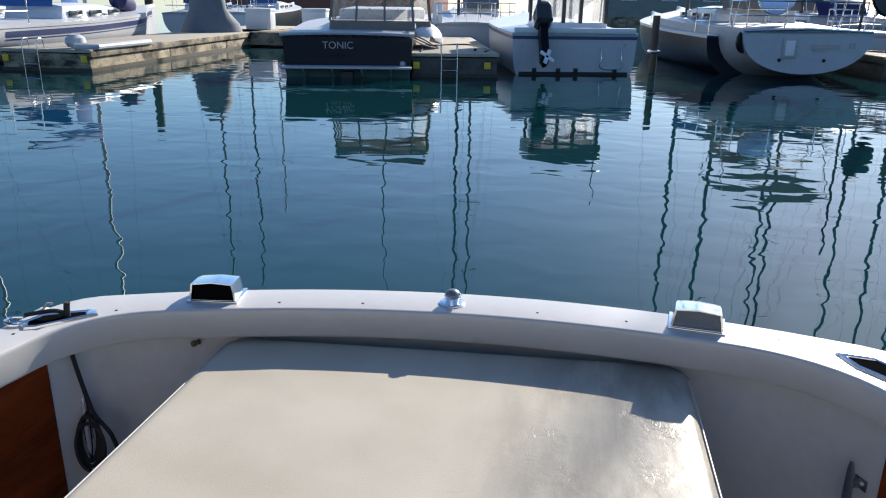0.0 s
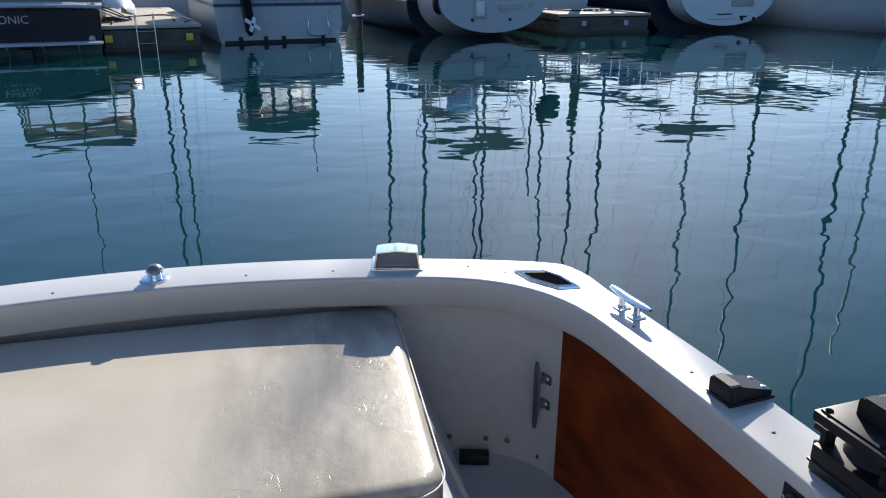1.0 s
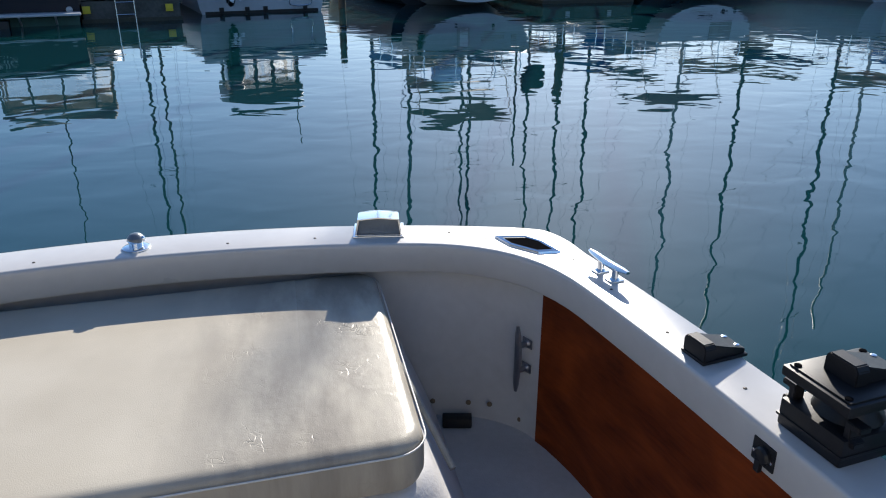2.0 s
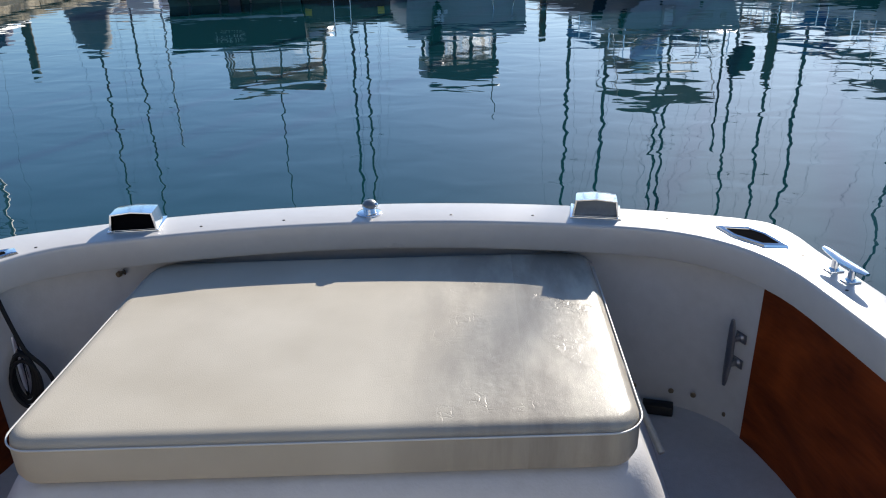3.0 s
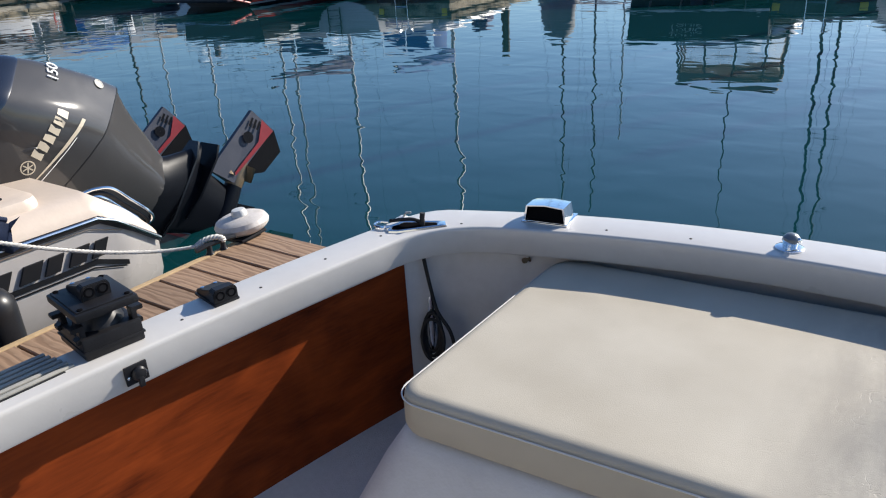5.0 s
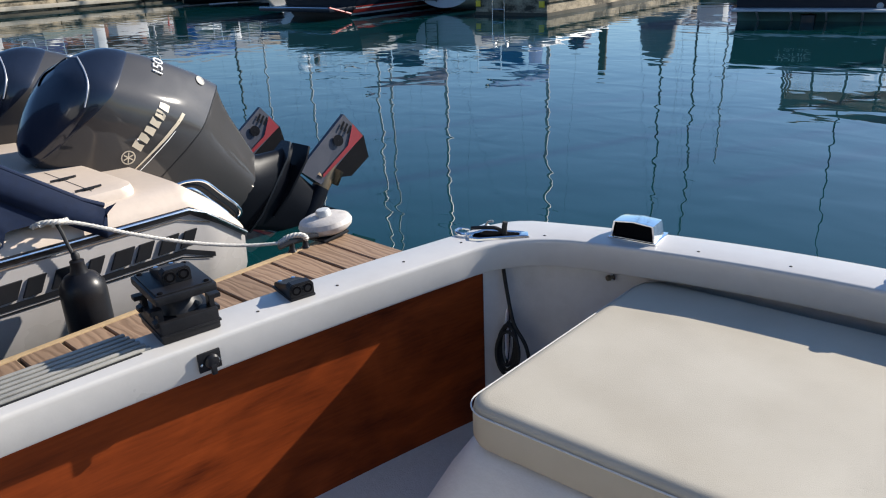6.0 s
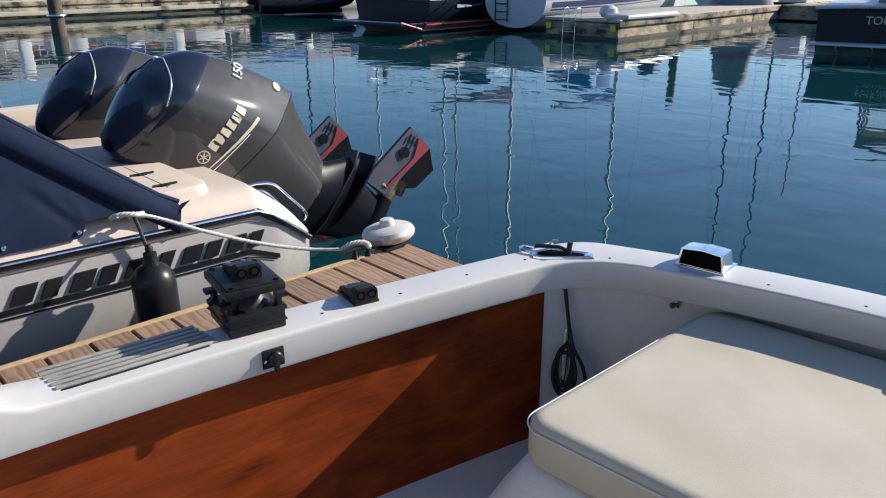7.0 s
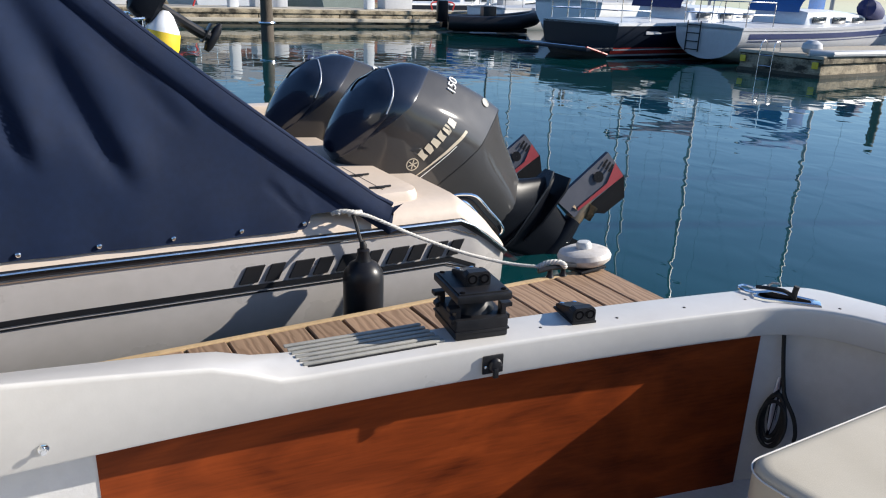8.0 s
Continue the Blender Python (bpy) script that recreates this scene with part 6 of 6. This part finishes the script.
for k in range(4):
    part("blade", turned(boxm(-0.045, -0.01, 0.03, 0.045, 0.01, 0.19, 0.008), pose(0, -0.30, -0.58, 0, 90 * k + 25, 25)), WHITEHULL, om, "pale propeller blade")
part("tiller", tube([(0, 0.3, 0.3), (-0.25, 0.5, 0.5), (-0.5, 0.75, 0.62)], 0.03, 8), RUBBER, om)

# white sailboats, stern to
s1, h1 = sailboat(pose(5.15, 18.35, 0, 0, 0, 9), 10.5, 3.5, 1.03, 0.12, GREYWHITE, "white sailboat with an oval transom, stern to", 12.5, MASTDARK, TANCANVAS, None, None, True, 0.5, 0.80)


for s_, hh in ((s1, h1),):
    part("registration_panel", boxm(-0.52, -0.03, 0.46, -0.20, -0.004, 0.90, 0.01), GREYHULL, s_, "dark framed square panel")
    part("panel_inset", boxm(-0.46, -0.036, 0.52, -0.26, -0.028, 0.84, 0.004), DECALW, s_)
    part("name_bar", boxm(0.10, -0.02, 0.66, 0.72, -0.004, 0.76), GREYHULL, s_)
    part("name_bar", boxm(0.16, -0.02, 0.60, 0.40, -0.004, 0.64), GREYHULL, s_)
    part("name_bar", boxm(0.92, -0.02, 0.68, 1.05, -0.004, 0.80), GREYHULL, s_)
    for x in (-0.55, 0.42):
        part("drain", turned(lathe([(0.04, 0), (0.035, 0.02)], 12), pose(x, -0.004, 0.42, 90, 0, 0)), RUBBER, s_)
    part("toe_rail", tube([(-1.36, -0.01, 1.03), (0, -0.03, 1.08), (1.36, -0.01, 1.03)], 0.03, 8), CHROME, s_, "bright toe rail")
    part("horseshoe", turned(lathe([(0.16, -0.05), (0.24, -0.04), (0.26, 0), (0.24, 0.04), (0.16, 0.05), (0.14, 0)], 20), pose(-1.30, 0.2, 0.80, 90, 0, 35)), RUBBER, s_, "round dark lifebuoy")
    part("bimini", loft([[Vector((x, y, 2.75 + 0.12 * (1 - (x / 1.25) ** 2) - 0.10 * (k / 4 - 0.5) ** 2)) for x in (-1.25, -0.8, 0, 0.8, 1.25)] for k, y in enumerate((0.4, 0.9, 1.4, 1.9, 2.4))], False), FIBRE, s_, "dark bimini top")
    for x in (-1.22, 1.22):
        part("bimini_frame", tube([(x, 0.5, 2.72), (x, 1.3, 1.05), (x, 2.3, 2.72)], 0.016, 6), CHROME, s_)
    part("wheel", turned(lathe([(0.42, -0.015), (0.45, 0), (0.42, 0.015), (0.39, 0)], 24), pose(-0.2, 1.5, 1.75, 80, 0, 0)), CHROME, s_)
    part("solar_panel", boxm(-0.5, -0.15, 1.95, 0.5, 0.35, 1.99, 0.01), GLASSDK, s_)
    part("wind_vane_pole", tube([(1.15, 0.15, 1.0), (1.15, 0.15, 4.1)], 0.03, 8), MASTDARK, s_)
    # dark lifebuoy-like ring, held to the pole by an added bracket
    part("lifebuoy_ring", turned(lathe([(0.30, -0.02), (0.42, -0.04), (0.46, 0), (0.42, 0.04), (0.30, 0.02)], 24), pose(1.66, 0.2, 1.80, 80, 0, 20)), RUBBER, s_)
    part("ring_bracket", tube([(1.15, 0.15, 1.78), (1.30, 0.17, 1.80)], 0.02, 6), MASTDARK, s_)

s2, h2 = sailboat(pose(11.95, 19.6, 0, 0, 0, 10), 11.5, 3.8, 1.10, 0.13, WHITEHULL, "white sailboat with dark lettering bars on its oval transom", 13, MASTDARK, FIBRE, None, None, True, 0.5, 0.82)
part("name_bar", boxm(-0.35, -0.02, 0.42, 0.15, -0.004, 0.445), RUBBER, s2)
part("name_bar", boxm(-0.60, -0.02, 0.30, 0.30, -0.004, 0.315), GREYHULL, s2)
part("name_bar", boxm(0.42, -0.02, 0.34, 0.66, -0.004, 0.38), RUBBER, s2)
for x in (0.50, 0.90):
    part("drain", turned(lathe([(0.05, 0), (0.045, 0.02)], 12), pose(x, -0.004, 0.30, 90, 0, 0)), RUBBER, s2)
part("companion_panel", boxm(0.1, -0.02, 0.62, 0.85, -0.004, 1.0, 0.01), GREYHULL, s2)
part("bimini", loft([[Vector((x, y, 2.9 + 0.12 * (1 - (x / 1.3) ** 2))) for x in (-1.3, -0.8, 0, 0.8, 1.3)] for y in (0.4, 1.2, 2.4)], False), DKBLUECANVAS, s2, "dark bimini top")
for x in (-1.27, 1.27):
    part("bimini_frame", tube([(x, 0.5, 2.88), (x, 1.3, 1.1), (x, 2.3, 2.88)], 0.016, 6), CHROME, s2)

s3, h3 = sailboat(pose(17.2, 19.8, 0, 0, 0, 28), 12.0, 4.2, 1.15, -0.25, GREYWHITE, "large dull white sailboat lying beyond its neighbour", 13, MASTALU, TANCANVAS, None, None, True, 0.5, 0.9)
s4, h4 = sailboat(pose(8.3, 24.0, 0, 0, 0, 12), 9.0, 3.0, 1.0, 0.1, GREYWHITE, "grey-white sailboat with a dark fender, berthed further in", 11, MASTDARK, TANCANVAS, None, None, True)
part("side_fender", lathe([(0.02, 0.3), (0.12, 0.35), (0.13, 0.8), (0.03, 0.95)], 14), RUBBER, s4)

# white sailboat with blue stripe beside the far finger dock
# white hull whose shade is put into its colour by the greyer white
s5, h5 = sailboat(pose(-13.48, 15.55, 0, 0, 0, 4), 9.6, 2.7, 0.88, 0.10, GREYWHITE, "white sailboat with a blue cove stripe and blue sail cover", 11.5, MASTALU, BLUECANVAS, BLUESTRIPE, None, True, 0.56, 0.74)
for s in (-0.2, 0.2):
    part("stern_ladder", tube([(s - 0.4, -0.05, 0.25), (s - 0.4, -0.05, 1.0)], 0.016, 6), RUBBER, s5)
for z in (0.3, 0.5, 0.7, 0.9):
    part("ladder_rung", tube([(-0.6, -0.05, z), (-0.2, -0.05, z)], 0.014, 6), RUBBER, s5)
part("flag_cloth", loft([[Vector((0.05 * math.sin(3 * f), 4.2 + 0.8 * f, 1.25 + z)) for z in (0, 0.35, 0.75)] for f in [k / 8 for k in range(9)]], False), BLUECANVAS, s5, "bright blue bundled canvas")
part("sail_bag", turned(lathe([(0.05, -0.7), (0.25, -0.5), (0.3, 0), (0.26, 0.5), (0.05, 0.7)], 14), pose(0.5, 6.6, 1.35, 80, 0, 12)), DKBLUECANVAS, s5, "dark blue sail bag on deck")

# navy sailboat with red stripes
s6, h6 = sailboat(pose(-15.95, 13.45, 0, 0, 0, 6), 11.0, 3.1, 0.86, -0.30, NAVYHULL, "navy sailboat with red and white waterline stripes", 12.5, MASTALU, DKBLUECANVAS, None, REDSTRIPE, True, 0.5, 0.88)
part("swim_platform", boxm(-1.3, -0.95, 0.20, 1.25, 0.02, 0.28, 0.02), NAVYHULL, s6, "dark swim platform")
part("platform_rail", tube([(-1.28, -0.94, 0.30), (1.2, -0.94, 0.30)], 0.015, 6), CHROME, s6)
part("name_bar", boxm(1.372, 1.05, 0.60, 1.40, 1.65, 0.68, 0.004), GREYWHITE, s6)
part("dock_lines", tube([(1.2, -0.9, 0.30), (1.35, -0.3, 0.12)], 0.03, 6), REDSTRIPE, s6)

# boats and dock at the far side
s7, h7 = sailboat(pose(-21.5, 17.5, 0, 0, 0, 20), 11, 3.4, 1.25, 0.15, WHITEHULL, "white sailboat berthed at the far side of the basin", 12, MASTALU, None, None, None, True)
rib = thing("inflatable_boat", "black inflatable boat tied at the far dock", "inflatable boat", pose(-24.6, 16.2, 0.16, 0, 0, -20))
for s in (-1, 1):
    part("tube_side", tube(curve_points([(s * 0.75, -1.6, 0.2), (s * 0.8, -0.4, 0.2), (s * 0.78, 0.8, 0.26), (s * 0.45, 1.6, 0.38), (0, 1.85, 0.45)], 5), 0.26, 12), RUBBER, rib)
part("sole", boxm(-0.7, -1.4, -0.1, 0.7, 1.4, 0.05, 0.02), COVERBLK, rib)
part("engine", boxm(-0.2, -1.9, 0.2, 0.2, -1.5, 0.95, 0.08), LEG, rib)
part("console", boxm(-0.3, -0.2, 0.05, 0.3, 0.3, 0.8, 0.05), RUBBER, rib)

dk5, L = float_dock((-29.4, -14.0), (-31.2, 34.0), 2.4, 0.62, "long weathered main dock at the far side", DOCKTOP, CONCRETE)
part("fender_rail", boxm(2.42, 0, 0.16, 2.50, L, 0.30, 0.02), DOCKTOP, dk5)
for y in (16, 21.5, 27, 33, 38.5):
    part("pedestal", boxm(1.6, y, 0.62, 1.95, y + 0.35, 1.75, 0.05), WHITEHULL, dk5, "white power pedestal")
    part("dock_box", boxm(0.5, y + 1.2, 0.62, 1.2, y + 2.5, 1.2, 0.05), GREYWHITE, dk5)
for y in (19.2, 30.0):
    part("hose_rack", tube(curve_points([(2.0, y, 0.64), (2.0, y, 0.95), (2.0, y + 1.0, 0.95), (2.0, y + 1.0, 0.64)], 4), 0.03, 6), REDSTRIPE, dk5)

for i, (x, y, rz, mt, hh) in enumerate(((-33.5, 2.0, 90, SHEDGREY, 1.5), (-33.8, 8.5, 88, WHITEHULL, 1.4), (-34.2, 14.0, 92, SHEDGREY, 1.6), (-34.5, 20.5, 90, NAVYHULL, 1.3), (-35.0, 27.5, 90, WHITEHULL, 1.5))):
    sb, hb = sailboat(pose(x + 1.4, y, 0, 0, 0, rz), 9.5, 3.0, hh * 0.8, -0.2, mt, ("grey green", "white", "grey green", "navy", "white")[i] + " boat moored behind the main dock", 11 + i % 3, MASTALU, TANCANVAS if i % 2 else DKBLUECANVAS, None, None, True)

for i, (x, y, w, hgt, mt) in enumerate(((-52, 18, 14, 4.6, SHEDRED), (-54, 36, 16, 5.2, SHEDGREY), (-58, -2, 16, 5.0, SHEDGREY), (-20, 62, 18, 5.0, SHEDRED), (6, 66, 20, 4.8, SHEDGREY))):
    sh = thing("boat_shed", ("rust red", "grey green", "grey green", "rust red", "grey green")[i] + " boarded shed on the far shore", "shed", pose(x, y, 0.4, 0, 0, 90 if x < -40 else 0), "sheds on the far shore")
    part("wall", boxm(-w / 2, -4, 0, w / 2, 4, hgt * 0.7, 0.03), mt, sh)
    part("roof", prism([(-4.5, hgt * 0.68), (4.5, hgt * 0.68), (0, hgt)], w + 0.8, "x", 0.02), ROOF, sh)
    for k in range(int(w / 3)):
        win = part("window", boxm(-w / 2 + 1.0 + 3 * k, -4.06, 1.2, -w / 2 + 2.2 + 3 * k, -3.96, 2.4, 0.02), WHITEHULL, sh)
        part("pane", boxm(-w / 2 + 1.1 + 3 * k, -4.075, 1.3, -w / 2 + 2.1 + 3 * k, -4.05, 2.3), GLASSDK, win)
for o in [o for o in scene.objects if o.name.startswith("boat_shed")]:
    part("footing", boxm(-9, -4.2, -3.0, 9, 4.2, 0.02), CONCRETE, o)
    for c in o.children:
        if c.name.startswith("roof"):
            c.location.x = -max(v.co.x for v in c.data.vertices) / 2

# more hulls and rigs berthed behind the first row: their masts draw the lines on the water
for i, (az, D, hgt, mt) in enumerate(((-26.3, 40, 13.0, MASTDARK), (-24.0, 41, 13, MASTDARK), (-22.0, 44, 9.0, MASTALU), (-9.0, 29, 12.0, MASTDARK), (-8.0, 33, 12.5, MASTDARK), (7.0, 25, 12.0, MASTDARK), (14.2, 27, 10.0, MASTDARK), (18.6, 28, 9.0, MASTDARK), (20.9, 27, 12.0, MASTDARK), (33.6, 27, 12.0, MASTDARK), (39.4, 26, 12.5, MASTDARK), (41.2, 29, 11.0, MASTALU), (-47.0, 34, 11.0, MASTALU), (-52.0, 36, 12.0, MASTALU), (-57, 38, 11.5, MASTDARK))):
    a = radians(az)
    mx, my = 0.33 + D * math.sin(a), 0.18 + D * math.cos(a)
    turn = 12 + 4 * math.sin(i * 2.1)
    L = 8.5 + (i % 3) * 0.7
    yy = L * 0.55
    ox, oy = mx + yy * math.sin(radians(turn)), my - yy * math.cos(radians(turn))
    sailboat(pose(ox, oy, 0, 0, 0, turn), L, 2.5, 0.85, -0.15, (GREYWHITE, WHITEHULL, NAVYHULL)[i % 3], ("dull white", "white", "navy")[i % 3] + " sailboat berthed in the second row", hgt, mt, (DKBLUECANVAS, TANCANVAS, BLUECANVAS)[i % 3], None, None, i % 2 == 0, 0.55)

piling(-20.7, 6.55, 4.6, 0.17, 0.6)
piling(-15.9, 27.8, 3.6, 0.17)
piling(1.98, 18.9, 1.3, 0.09)
piling(-27.0, 22.0, 3.2)
piling(9.4, 24.0, 3.4)

# stern of a small boat seen past the cover: rail, small outboard, yellow buoy
sk = thing("skiff", "small pale skiff with stern rail and a yellow buoy", "skiff", pose(-8.62, 1.36, 0, 0, 0, 180))
h = hull_fn(4.6, 1.7, 0.80, -0.40, stern=0.9, boxy=5)
part("hull", hull_mesh(h), GREYWHITE, sk)
part("deck", deck_mesh(h), WHITEHULL, sk)
for z in (1.02, 1.20):
    part("rail", tube(curve_points([(-0.72, 0.9, z), (-0.72, 0.08, z), (0.72, 0.08, z), (0.72, 0.9, z)], 4), 0.016, 6), CHROME, sk)
for x in (-0.70, -0.25, 0.25, 0.70):
    part("stanchion", tube([(x, 0.08, 0.78), (x, 0.08, 1.22)], 0.014, 6), CHROME, sk)
part("rail_pad", tube([(-0.6, 0.06, 1.05), (-0.2, 0.06, 1.05)], 0.05, 8), TANCANVAS, sk)
part("buoy", turned(lathe([(0.02, -0.30), (0.10, -0.24), (0.17, -0.05), (0.16, 0.12), (0.08, 0.26), (0.03, 0.30)], 18), pose(-0.55, -0.10, 0.98, 12, 0, 0)), WHITEHULL, sk, "white and yellow buoy")
part("buoy_band", turned(lathe([(0.04, -0.305), (0.115, -0.245), (0.178, -0.06), (0.173, 0.02), (0.168, 0.09)], 18), pose(-0.55, -0.105, 0.98, 12, 0, 0)), YELLOW, sk, "yellow buoy half")
so = thing("outboard_motor", "small black outboard tilted up on the skiff's stern", "outboard motor", pose(-8.12, 1.52, 1.27, 58, 0, 0))
part("cowl", loft([[Vector((x, y, z)) for x, y in rounded_rect(-0.12 + g, 0.12 - g, -0.20 + g, 0.18 - g, 0.06, 4)] for z, g in ((0.05, 0.03), (0.09, 0.0), (0.24, 0.0), (0.31, 0.03), (0.34, 0.08))]), LEG, so)
part("leg", tube([(0, 0, 0.06), (0, 0.0, -0.40), (0, 0.01, -0.50)], 0.055, 10), RUBBER, so)
part("gearcase", turned(lathe([(0.02, -0.16), (0.05, -0.08), (0.05, 0.1), (0.03, 0.16)], 12), pose(0, 0.03, -0.54, 90, 0, 0)), RUBBER, so)
part("plate", boxm(-0.06, -0.08, -0.46, 0.06, 0.14, -0.445, 0.004), RUBBER, so)
part("tiller", tube([(0, -0.15, 0.1), (-0.05, -0.4, 0.22)], 0.022, 8), RUBBER, so)
